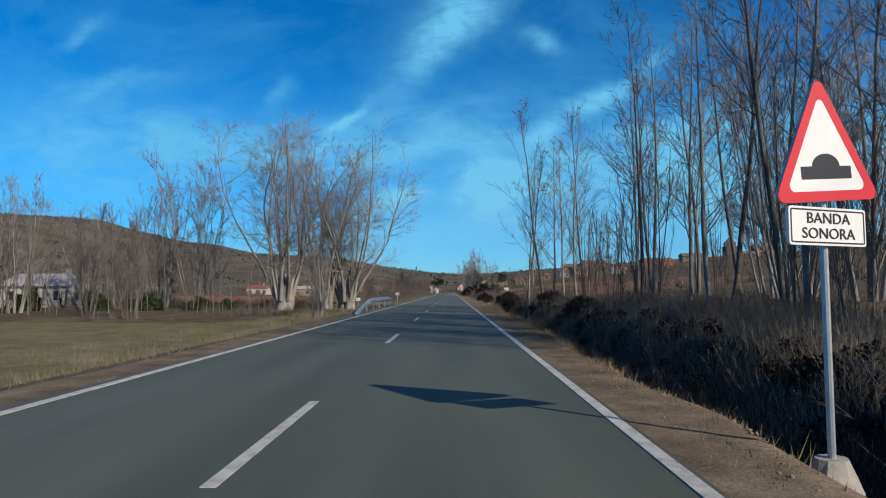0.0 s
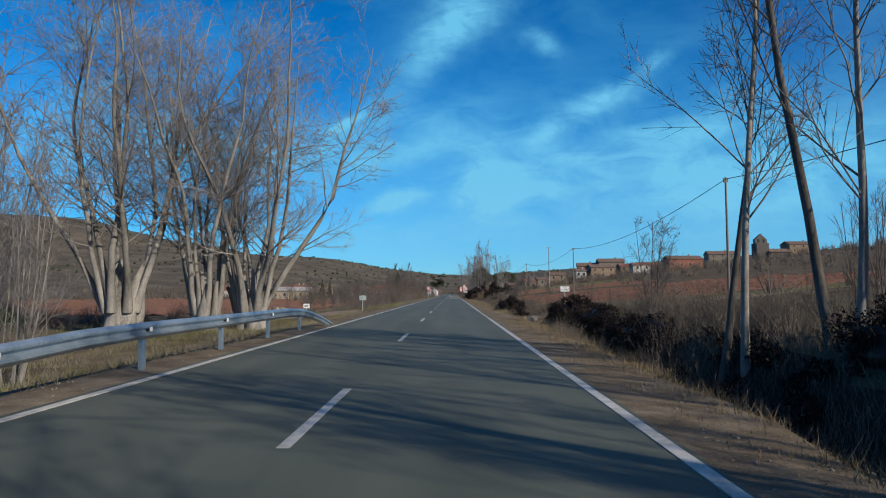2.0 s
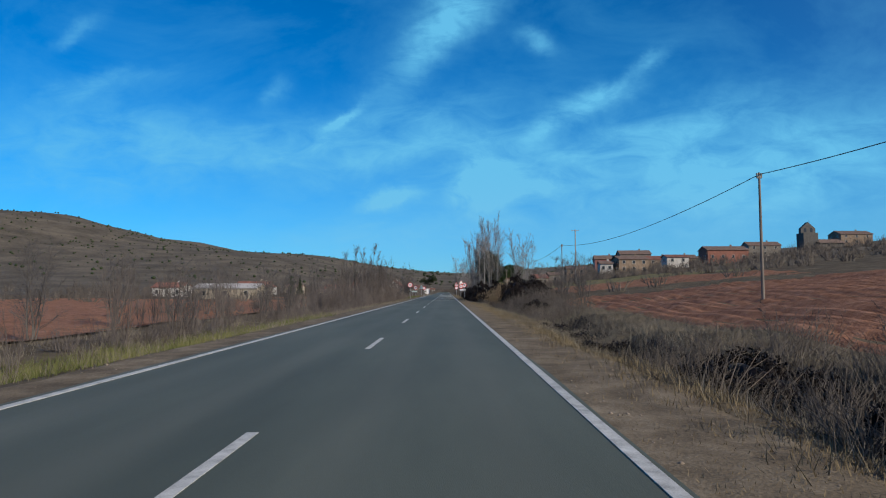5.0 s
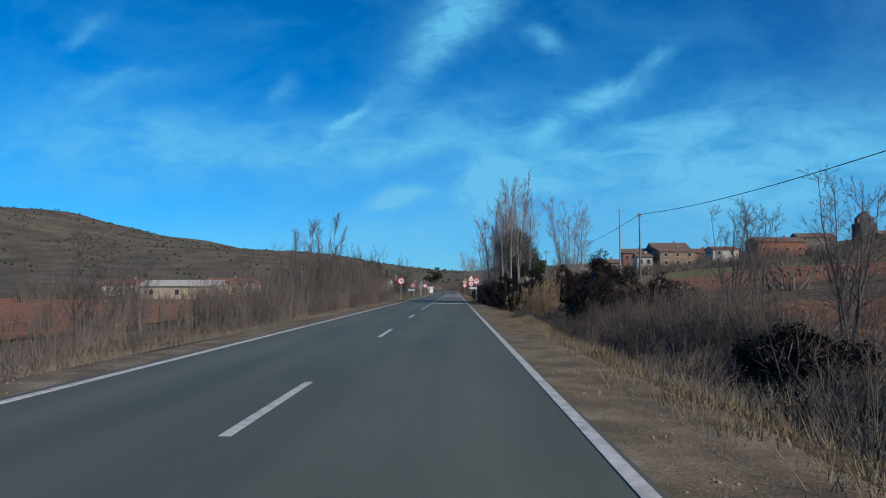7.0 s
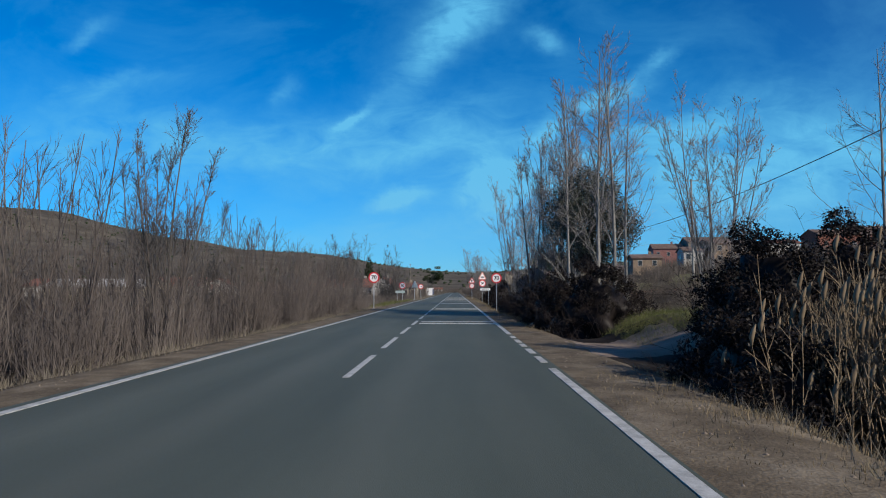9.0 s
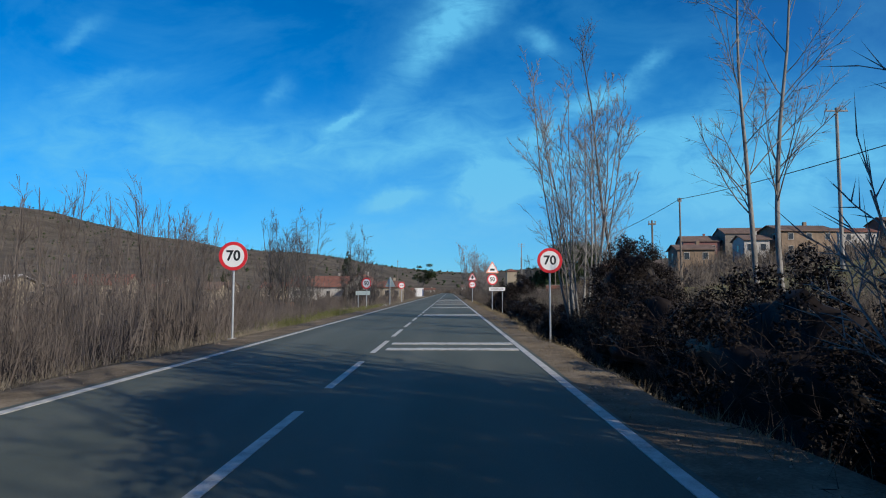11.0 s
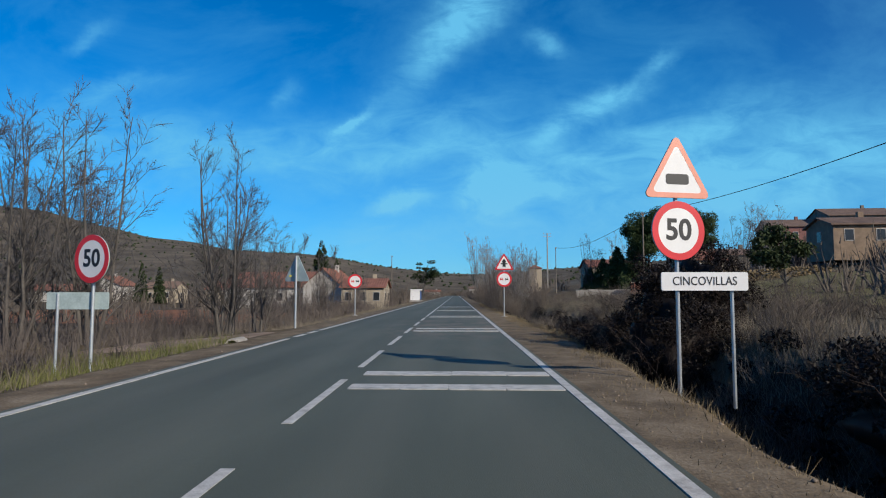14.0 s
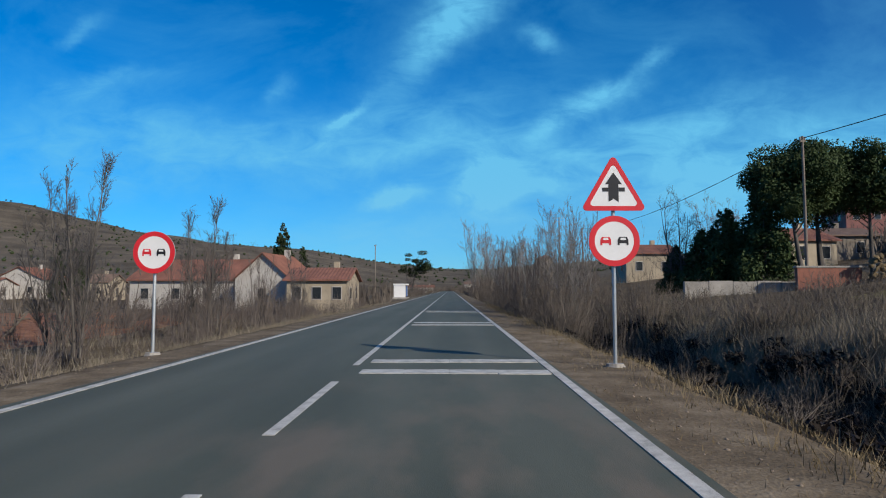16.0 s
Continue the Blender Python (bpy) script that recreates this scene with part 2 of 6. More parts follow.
M_REDBRUSH = material("reddish_brushwood", (0.064, 0.054, 0.048), (0.124, 0.106, 0.095), (0.195, 0.170, 0.152), scale=0.35, fine=3, rough=0.9, bump=0.0)
M_STRAW = material("dry_straw", (0.095, 0.082, 0.061), (0.182, 0.159, 0.122), (0.300, 0.267, 0.212), scale=0.45, fine=4, rough=0.9, bump=0.0)
# cane colour pulled near black to hold the bushes' road-side shade
M_CANE = material("shade_dark_bramble_cane", (0.018, 0.014, 0.013), (0.038, 0.029, 0.026), (0.075, 0.058, 0.052), scale=0.8, fine=6, rough=0.85, bump=0.0)
M_VERGEGRASS = material("trampled_ochre_grass", (0.090, 0.070, 0.040), (0.190, 0.150, 0.090), (0.310, 0.255, 0.165), scale=0.8, fine=5, rough=0.9, bump=0.0)
M_GREENGRASS = material("green_winter_grass", (0.060, 0.075, 0.022), (0.120, 0.130, 0.045), (0.200, 0.185, 0.080), scale=0.5, fine=4, rough=0.9, bump=0.0)
M_REED = material("tan_reed", (0.105, 0.072, 0.040), (0.180, 0.132, 0.078), (0.290, 0.222, 0.140), scale=0.7, fine=5, rough=0.85, bump=0.0)
M_LEAF = material("evergreen_leaf", (0.018, 0.026, 0.012), (0.036, 0.052, 0.022), (0.066, 0.085, 0.038), scale=1.5, fine=8, rough=0.55, bump=0.0)
# leaf colour pulled near black to hold shade inside bushes and ditch
M_BRAMBLE = material("shade_dark_bramble_leaf", (0.007, 0.006, 0.006), (0.015, 0.012, 0.011), (0.034, 0.027, 0.023), scale=1.2, fine=7, rough=0.5, bump=0.0)
M_IVY = material("glossy_evergreen_leaf", (0.030, 0.035, 0.023), (0.062, 0.070, 0.046), (0.115, 0.122, 0.088), scale=1.5, fine=8, rough=0.38, bump=0.0)
M_PINE = material("pine_needle", (0.020, 0.035, 0.014), (0.043, 0.068, 0.026), (0.085, 0.115, 0.046), scale=1.4, fine=8, rough=0.65, bump=0.0)
M_GALV = material("galvanised_steel", (0.33, 0.37, 0.40), (0.46, 0.50, 0.53), (0.58, 0.62, 0.65), scale=3, fine=40, rough=0.42, bump=0.05, metal=0.55)
M_RAIL = material("guardrail_steel", (0.18, 0.25, 0.31), (0.30, 0.38, 0.45), (0.44, 0.52, 0.58), scale=2.2, fine=30, rough=0.38, bump=0.06, metal=0.6)
M_SIGNBACK = material("sign_back", (0.30, 0.38, 0.38), (0.42, 0.51, 0.50), (0.52, 0.61, 0.60), scale=3, fine=30, rough=0.5, bump=0.03, metal=0.2)
M_SIGNWHITE = simple("sign_white", (0.78, 0.79, 0.79), 0.07, scale=3, fine=40, rough=0.4, bump=0.0)
M_SIGNRED = simple("sign_red", (0.62, 0.025, 0.035), 0.10, scale=3, fine=40, rough=0.4, bump=0.0)
M_SIGNFADED = simple("sign_faded_red", (0.76, 0.30, 0.21), 0.12, scale=3, fine=40, rough=0.45, bump=0.0)
M_SIGNBLACK = simple("sign_black", (0.016, 0.017, 0.020), 0.2, scale=3, fine=40, rough=0.45, bump=0.0)
M_CONCRETE = simple("concrete", (0.29, 0.275, 0.25), 0.3, scale=1.6, fine=34, rough=0.9, bump=0.4)
M_STONE = simple("rough_stone", (0.25, 0.20, 0.15), 0.4, scale=2.0, fine=24, rough=0.92, bump=0.8, per_object=0.3)
M_WOODPOLE = simple("weathered_pole", (0.20, 0.17, 0.14), 0.35, scale=2.5, fine=40, rough=0.9, bump=0.5, stretch=(1, 1, 0.12))
M_CABLE = simple("black_cable", (0.025, 0.025, 0.028), 0.2, rough=0.6, bump=0.0)
M_WHITEWALL = simple("white_render", (0.46, 0.435, 0.395), 0.16, scale=0.9, fine=18, rough=0.9, bump=0.25)
M_CREAMWALL = simple("cream_render", (0.34, 0.29, 0.215), 0.18, scale=0.9, fine=18, rough=0.9, bump=0.25)
M_OCHREWALL = simple("ochre_stone_wall", (0.225, 0.165, 0.115), 0.32, scale=1.2, fine=14, rough=0.92, bump=0.6)
M_PINKWALL = simple("dark_pink_render", (0.25, 0.115, 0.10), 0.2, scale=0.9, fine=18, rough=0.9, bump=0.25)
M_GREYSTONE = simple("grey_stone_wall", (0.19, 0.165, 0.135), 0.34, scale=1.1, fine=12, rough=0.92, bump=0.6)
# church stone darkened in its colour to hold the shade of its near face
M_SHADESTONE = simple("shade_dark_stone", (0.095, 0.088, 0.080), 0.34, scale=1.1, fine=12, rough=0.92, bump=0.6)
M_BRICK = simple("red_brick_wall", (0.23, 0.095, 0.066), 0.28, scale=1.4, fine=20, rough=0.9, bump=0.5)
M_TILE = simple("terracotta_roof", (0.20, 0.088, 0.062), 0.38, scale=0.8, fine=10, rough=0.88, bump=0.5)
M_OLDTILE = simple("old_roof_tile", (0.17, 0.115, 0.088), 0.34, scale=0.8, fine=10, rough=0.9, bump=0.5)
M_GREYROOF = simple("fibre_cement_roof", (0.36, 0.35, 0.34), 0.2, scale=0.8, fine=12, rough=0.85, bump=0.3)
M_GLASS = simple("dark_window_glass", (0.025, 0.03, 0.036), 0.2, rough=0.08, bump=0.0)
M_FRAMEW = simple("window_frame", (0.42, 0.40, 0.37), 0.15, rough=0.6, bump=0.0)
M_BLUE = simple("blue_panel", (0.05, 0.13, 0.34), 0.15, rough=0.45, bump=0.0)
M_WHITEPAINT = simple("white_painted_metal", (0.80, 0.80, 0.79), 0.06, rough=0.45, bump=0.0)


for m in (M_BRAMBLE, M_CANE, M_BRUSH, M_DITCH, M_REDBRUSH, M_DARKTWIG, M_TWIG, M_STRAW, M_VERGEGRASS, M_GROUND, M_SCRUB, M_VERGE, M_LEAF, M_PINE, M_DARKBARK, M_BARK, M_GREENGRASS, M_MEADOW, M_PLOUGH):
    m.node_tree.nodes["Principled BSDF"].inputs["Specular IOR Level"].default_value = 0.12

# ---------------------------------------------------------------- mesh helpers
def part(name, geom, mat, parent=None, label="", smooth=False):
    """One mesh object from (vertices, faces) or a bmesh, under a thing or a part."""
    me = bpy.data.meshes.new(name)
    if isinstance(geom, tuple):
        v, f = geom
        me.from_pydata(v if isinstance(v, list) else v.tolist(), [], f if isinstance(f, list) else f.tolist())
    else:
        geom.to_mesh(me)
        geom.free()
    me.materials.append(mat)
    if smooth:
        me.shade_smooth()
    ob = new(name, me)
    if parent:
        ob.parent = parent
    if label:
        ob["label"] = label
    return ob


def big_mesh(name, verts, faces, mat):
    """A large mesh from numpy arrays; faces all with the same number of corners."""
    me = bpy.data.meshes.new(name)
    nv, nf, k = len(verts), len(faces), faces.shape[1]
    me.vertices.add(nv)
    me.vertices.foreach_set("co", verts.astype(np.float32).ravel())
    me.loops.add(nf * k)
    me.loops.foreach_set("vertex_index", faces.astype(np.int32).ravel())
    me.polygons.add(nf)
    me.polygons.foreach_set("loop_start", np.arange(0, nf * k, k, dtype=np.int32))
    me.update(calc_edges=True)
    me.materials.append(mat)
    return new(name, me)


def thing(name, x, y, z, label, category, group="", turn=0.0, kind=""):
    ob = new(name)
    ob.empty_display_size = 0.2
    ob.matrix_world = pose(x, y, z, 0, 0, turn)
    return tagged(ob, label, category, group, kind)


def box(x0, x1, y0, y1, z0, z1):
    v = [(x, y, z) for z in (z0, z1) for y in (y0, y1) for x in (x0, x1)]
    return v, [(0, 2, 3, 1), (4, 5, 7, 6), (0, 1, 5, 4), (2, 6, 7, 3), (0, 4, 6, 2), (1, 3, 7, 5)]


def bevelled(x0, x1, y0, y1, z0, z1, b=0.02):
    bm = bmesh.new()
    v, f = box(x0, x1, y0, y1, z0, z1)
    vs = [bm.verts.new(p) for p in v]
    for q in f:
        bm.faces.new([vs[i] for i in q])
    bmesh.ops.bevel(bm, geom=bm.edges[:], offset=b, segments=2, affect="EDGES", profile=0.6)
    return bm


def cylinder(r0, r1, z0, z1, sides=12, rings=1, wob=0.0, rng=None):
    v, f = [], []
    for i in range(rings + 1):
        t = i / rings
        r = r0 + (r1 - r0) * t
        for k in range(sides):
            a = 2 * math.pi * k / sides
            w = 1 + (rng.uniform(-wob, wob) if rng else 0)
            v.append((r * w * math.cos(a), r * w * math.sin(a), z0 + (z1 - z0) * t))
    for i in range(rings):
        for k in range(sides):
            k2 = (k + 1) % sides
            f.append((i * sides + k, i * sides + k2, (i + 1) * sides + k2, (i + 1) * sides + k))
    f.append(tuple(range(sides))[::-1])
    f.append(tuple(rings * sides + k for k in range(sides)))
    return v, f


def plate(outline, y0, y1):
    """A flat plate in the xz plane with that outline (counter-clockwise seen from -y)."""
    n = len(outline)
    v = [(x, y0, z) for x, z in outline] + [(x, y1, z) for x, z in outline]
    f = [tuple(range(n)), tuple(range(2 * n - 1, n - 1, -1))]
    f += [(i, i + n, (i + 1) % n + n, (i + 1) % n) for i in range(n)]
    return v, f


def ring(outer, inner, y0, y1):
    n = len(outer)
    v = [(x, y0, z) for x, z in outer] + [(x, y0, z) for x, z in inner] + [(x, y1, z) for x, z in outer] + [(x, y1, z) for x, z in inner]
    f = []
    for i in range(n):
        j = (i + 1) % n
        f += [(i, j, n + j, n + i), (2 * n + i, 3 * n + i, 3 * n + j, 2 * n + j), (i, 2 * n + i, 2 * n + j, j), (n + i, n + j, 3 * n + j, 3 * n + i)]
    return v, f


def rounded(points, r, seg=5):
    """Outline of a polygon with rounded corners."""
    out = []
    n = len(points)
    for i in range(n):
        p, a, b = Vector(points[i]), Vector(points[i - 1]), Vector(points[(i + 1) % n])
        da, db = (a - p).normalized(), (b - p).normalized()
        half = math.acos(max(-1, min(1, da.dot(db)))) / 2
        d = r / math.tan(half)
        c = p + (da + db).normalized() * (r / math.sin(half))
        s, e = p + da * d - c, p + db * d - c
        a0, a1 = math.atan2(s.y, s.x), math.atan2(e.y, e.x)
        while a1 < a0 - math.pi:
            a1 += 2 * math.pi
        while a1 > a0 + math.pi:
            a1 -= 2 * math.pi
        out += [(c.x + r * math.cos(a0 + (a1 - a0) * k / seg), c.y + r * math.sin(a0 + (a1 - a0) * k / seg)) for k in range(seg + 1)]
    return out


def circle_outline(r, cz=0.0, n=40, cx=0.0):
    return [(cx + r * math.cos(2 * math.pi * k / n), cz + r * math.sin(2 * math.pi * k / n)) for k in range(n)]


def text_part(words, size, x, y, z, mat, parent, wide=1.0, bold=0.003):
    """Raised lettering on a sign face that looks towards -y."""
    cu = bpy.data.curves.new("lettering", "FONT")
    cu.body, cu.size, cu.align_x, cu.align_y, cu.extrude, cu.offset = words, size, "CENTER", "CENTER", 0.002, bold
    cu.resolution_u = 4
    tmp = new("lettering", cu)
    me = bpy.data.meshes.new_from_object(tmp.evaluated_get(bpy.context.evaluated_depsgraph_get()))
    bpy.data.objects.remove(tmp)
    me.materials.clear()
    me.materials.append(mat)
    ob = new("lettering", me)
    ob.parent = parent
    ob.matrix_local = pose(x, y, z, 90) @ Matrix.Diagonal((wide, 1, 1, 1))
    ob["label"] = "lettering '%s'" % words.replace("\n", " ").lower()
    return ob


# ---------------------------------------------------------------- ground
def sstep(a, b, x):
    t = np.clip((x - a) / (b - a), 0, 1)
    return t * t * (3 - 2 * t)


def lumps(x, y, s):
    return (np.sin(x / s + 1.3 * np.sin(y / s * 0.7)) + np.sin(y / s * 1.1 + 1.7 * np.sin(x / s * 0.6 + 2)) + np.sin((x + y) / s * 0.6 + 0.5)) / 3


RIDGE_X = [-4000, -1300, -1060, -860, -750, -653, -490, -330, -250, -168, -40, 60, 250, 600, 1200, 4000]
RIDGE_Z = [200, 192, 180, 168, 140, 114, 99, 94, 81, 66, 50, 46, 58, 80, 110, 120]


def height(x, y):
    """Height of the ground at x, y (metres)."""
    x, y = np.asarray(x, float), np.asarray(y, float)
    gate = 1 - 0.85 * (sstep(71, 73.4, y) * (1 - sstep(77.5, 80.5, y)) + sstep(167.5, 170, y) * (1 - sstep(178, 180.5, y)))
    wob = 0.28 * np.sin(y / 5.3) + 0.22 * np.sin(y / 2.1 + 1) + 0.16 * np.sin(y / 0.83 + 2)
    deep = 0.88 + 0.18 * np.sin(y / 7.7 + 0.6) + 0.14 * np.sin(y / 3.1)
    amp = np.interp(y, [0, 60, 88, 148, 158, 180, 270, 330], [1.25, 1.25, 0.5, 0.5, 0.7, 1.25, 1.2, 0.8])
    lip = np.interp(y, [24, 38, 66, 88, 158, 180, 222, 240, 256, 300], [0.1, 0.5, 0.6, 0.8, 0.9, 0.0, 0.0, 0.25, 0.75, 0.7])
    ditch = -amp * deep * gate * sstep(4.65 + lip, 5.75 + lip, x + wob * 0.6) * (1 - sstep(6.4 + lip, 7.9 + lip, x + wob * 0.6))
    bank = np.interp(y, [0, 60, 88, 150, 182, 270, 320], [0.55, 0.6, 0.15, 0.25, 0.6, 0.65, 0.5]) * sstep(6.6 + lip, 9.0 + lip, x + wob * 0.5)
    slope = 0.112 * np.maximum(x - 10, 0) * (0.66 + np.clip(y, 0, 500) / 900)
    slope = np.where(slope > 30, 30 + (slope - 30) * 0.25, slope)
    right = -0.04 + ditch + bank + slope + 0.14 * lumps(x, y, 1.1) * sstep(4.8, 7, x) + 0.12 * lumps(x, y, 2.9) * sstep(4.8, 7, x)
    gl = sstep(84, 88, y) * (1 - sstep(95, 99, y)) + sstep(251, 254, y) * (1 - sstep(259, 262, y))
    left = -0.04 - (0.82 - 0.5 * gl * (1 - sstep(8, 14, -x))) * sstep(4.4, 9.0, -x) + 0.10 * lumps(x, y, 2.7) * sstep(4.6, 9, -x) + 0.012 * np.maximum(-x - 60, 0)
    z = np.where(x > 0, right, left)
    far = sstep(850 - 370 * sstep(0, 300, np.abs(x)), 1750, y + 0.25 * np.abs(x)) * np.interp(x, RIDGE_X, RIDGE_Z)
    far = far * (1 + 0.05 * lumps(x, y, 170) + 0.03 * lumps(x, y, 61))
    z = np.where(far > 0.01, np.maximum(z, far - 1.0), z)
    return z


def zg(x, y):
    return float(height(x, y))


def spaced(*spans):
    out = []
    for a, b, s in spans:
        out += list(np.arange(a, b, s))
    return np.array(out)


def sheet(name, xs, ys, mat, lift=0.0, fn=None):
    X, Y = np.meshgrid(xs, ys)
    Z = height(X, Y) + lift
    if fn is not None:
        Z = Z + fn(X, Y)
    v = np.stack([X, Y, Z], -1).reshape(-1, 3)
    nx, ny = len(xs), len(ys)
    i = (np.arange(ny - 1)[:, None] * nx + np.arange(nx - 1)[None]).ravel()
    f = np.stack([i, i + 1, i + nx + 1, i + nx], -1)
    ob = big_mesh(name, v, f, mat)
    ob.data.shade_smooth()
    return ob


gx = spaced((-4000, -1400, 200), (-1400, -200, 50), (-200, -40, 10), (-40, -12, 2), (-12, 14, 0.4), (14, 40, 1.5), (40, 220, 10), (220, 1400, 60), (1400, 4001, 200))
gy = spaced((-1200, -60, 95), (-60, 0, 4), (0, 320, 1.2), (320, 520, 8), (520, 2000, 40), (2000, 4600, 130))
ground = sheet("ground", gx, gy, M_GROUND)
ground.data.materials.append(M_SCRUB)
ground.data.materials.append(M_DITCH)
fy = np.zeros(len(ground.data.polygons) * 3)
ground.data.polygons.foreach_get("center", fy)
fy = fy.reshape(-1, 3)
kind_of = ((fy[:, 1] > 430) | (np.abs(fy[:, 0]) > 140)).astype(np.int32)
# ditch floor faces take the near-black litter as painted shade
ditch_shade = (fy[:, 0] > 5.1 + 0.3 * np.sin(fy[:, 1] / 2.3)) & (fy[:, 0] < 8.2 + 0.5 * np.sin(fy[:, 1] / 3.7)) & (fy[:, 1] > -30) & (fy[:, 1] < 340) & (np.abs(fy[:, 1] - 78.5) > 8)
ditch_shade &= ~((fy[:, 1] > 34) & (fy[:, 1] < 168) & (fy[:, 0] < 6.1))
kind_of[ditch_shade] = 2
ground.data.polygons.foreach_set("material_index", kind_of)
tagged(ground, "dry winter grassland rising to scrubby brown hills", "ground", kind="structure")

# ---------------------------------------------------------------- road and its markings
road_y = spaced((-80, 480, 4), (480, 661, 20))
edge_rng = np.random.default_rng(5)
rv, rf = [], []
for j, y in enumerate(road_y):
    z = max(0.0, zg(0, y) + 0.04)
    wl_, wr_ = edge_rng.uniform(-0.03, 0.05, 2)
    rv += [(-3.69 - wl_, y, z - 0.12), (-3.64 - wl_, y, z - 0.005), (-1.8, y, z), (0, y, z), (1.8, y, z), (3.64 + wr_, y, z - 0.005), (3.69 + wr_, y, z - 0.12)]
    if j:
        rf += [((j - 1) * 7 + k, (j - 1) * 7 + k + 1, j * 7 + k + 1, j * 7 + k) for k in range(6)]
road = part("road", (rv, rf), M_ASPHALT)
tagged(road, "straight two-lane road of worn grey asphalt", "road", kind="structure")


def strip(name, x0, x1, y0, y1, top=0.005):
    """A painted strip that follows the road."""
    ys = np.arange(y0, y1, 6.0).tolist() + [y1]
    v, f = [], []
    for j, y in enumerate(ys):
        z = max(0.0, zg(0, y) + 0.04)
        v += [(x0, y, z - 0.02), (x0, y, z + top), (x1, y, z + top), (x1, y, z - 0.02)]
        if j:
            f += [((j - 1) * 4 + k, (j - 1) * 4 + k + 1, j * 4 + k + 1, j * 4 + k) for k in range(3)]
    f += [(0, 1, 2, 3), tuple(len(v) - k for k in (1, 2, 3, 4))]
    return part(name, (v, f), M_PAINT, road)


EDGE = 3.52
for a, b in ((-80, 71.3), (72.3, 73.4), (74.5, 75.6), (76.7, 77.8), (78.9, 80.0), (81.2, 168.3), (169.3, 170.4), (171.1, 172.2), (172.8, 173.6), (174.1, 175.0),
             (175.7, 176.5), (177.3, 655)):
    strip("edge_line", EDGE - 0.075, EDGE + 0.065, a, b)
for a, b in ((-80, 75.8), (77.0, 78.8), (80.0, 81.8), (83.0, 84.8), (86.0, 253.3), (254.2, 255.5), (256.1, 257.3), (258.0, 655)):
    strip("edge_line", -3.49, -3.35, a, b)
for k in range(-2, 13):
    strip("centre_dash", -0.06, 0.06, 4.56 + 12.5 * k, 8.06 + 12.5 * k)
for k in range(20):
    strip("centre_dash", -0.06, 0.06, 167.06 + 5.25 * k, 170.56 + 5.25 * k)
strip("centre_line", -0.06, 0.06, 272.4, 655)
band_rng = np.random.default_rng(8)
for y in (183.6, 204.5, 225.6, 243.0, 257.2, 271.2, 285.2, 299.2):
    for d in (0.0, 1.6):
        xs = [0.22, 0.95 + band_rng.uniform(-0.1, 0.1), 1.75 + band_rng.uniform(-0.1, 0.1), 2.6 + band_rng.uniform(-0.1, 0.1), 3.42]
        for a, b in zip(xs, xs[1:]):
            yy = y + d + band_rng.uniform(-0.03, 0.03)
            v, f = plate(rounded([(a + 0.002, yy), (b - 0.002, yy + band_rng.uniform(-0.02, 0.02)), (b - 0.002, yy + 0.5), (a + 0.002, yy + 0.5)], 0.03, 2), 0, 1)
            part("rumble_strip", ([(x, z, 0.011 if q == 0 else -0.01) for x, q, z in v], [t[::-1] for t in f]), M_PAINT, road)

# gravel verges, tracks and fields
def verge(name, x0, x1, y0, y1, mat, label, seed, cat="verge", lift=0.03):
    """A strip of bare ground with ragged edges."""
    g = np.random.default_rng(seed)
    ys = np.arange(y0, y1 + 0.1, 0.75)
    n = 9 if abs(x1 - x0) < 3 else 23
    v, f = [], []
    lo = x0 + np.convolve(g.uniform(-0.5, 0.5, len(ys) + 4), np.ones(5) / 5, "valid") * (1.0 if abs(x0) > 4.5 else 0.0)
    hi = x1 + np.convolve(g.uniform(-0.5, 0.5, len(ys) + 4), np.ones(5) / 5, "valid") * (1.0 if abs(x1) > 4.5 else 0.0)
    X = lo[:, None] + (hi - lo)[:, None] * np.linspace(0, 1, n)[None]
    Y = np.repeat(ys[:, None], n, 1)
    fall = np.linspace(-1, 1, n)[None] ** 6
    ends = np.clip(np.minimum(ys - ys[0], ys[-1] - ys), 0, 1.5)[:, None] / 1.5
    Z = height(X, Y) + lift - (lift + 0.10) * np.maximum(fall * (np.abs(X) > 4.25), 1 - ends) + g.uniform(-0.012, 0.012, X.shape)
    Z = np.where(np.abs(X) < 4.0, np.minimum(Z, -0.012), Z)
    i = (np.arange(len(ys) - 1)[:, None] * n + np.arange(n - 1)[None]).ravel()
    ob = big_mesh(name, np.stack([X, Y, Z], -1).reshape(-1, 3), np.stack([i, i + 1, i + n + 1, i + n], -1), mat)
    ob.data.shade_smooth()
    return tagged(ob, label, cat, kind="structure")


verge("verge_right", 3.58, 5.45, -40, 420, M_VERGE, "reddish gravel verge beside the asphalt", 1)
verge("verge_left", -5.0, -3.58, -40, 420, M_VERGE, "narrow gravelly verge beside the asphalt", 2)
verge("track_right", 4.3, 26, 72.6, 78.2, M_TRACK, "bare reddish dirt track joining the road", 3, "dirt track", 0.04)
verge("track_left", -24, -4.5, 86, 95, M_TRACK, "bare dirt track leaving the road", 4, "dirt track", 0.04)
verge("track_entry", 4.3, 8.5, 170, 178, M_TRACK, "short gravel field entrance beside the road", 5, "dirt track", 0.04)
verge("track_lane", -12, -4.4, 253, 259.5, M_TRACK, "earth lane meeting the road", 6, "dirt track", 0.05)
verge("margin_right", 8.0, 40, 77.6, 91, M_MEADOW, "strip of green grass between track and field", 9, "meadow", 0.05)
verge("bank_grass", 7.8, 16, 170.5, 181, M_MEADOW, "green grassy bank beside a field entrance", 10, "meadow", 0.05)
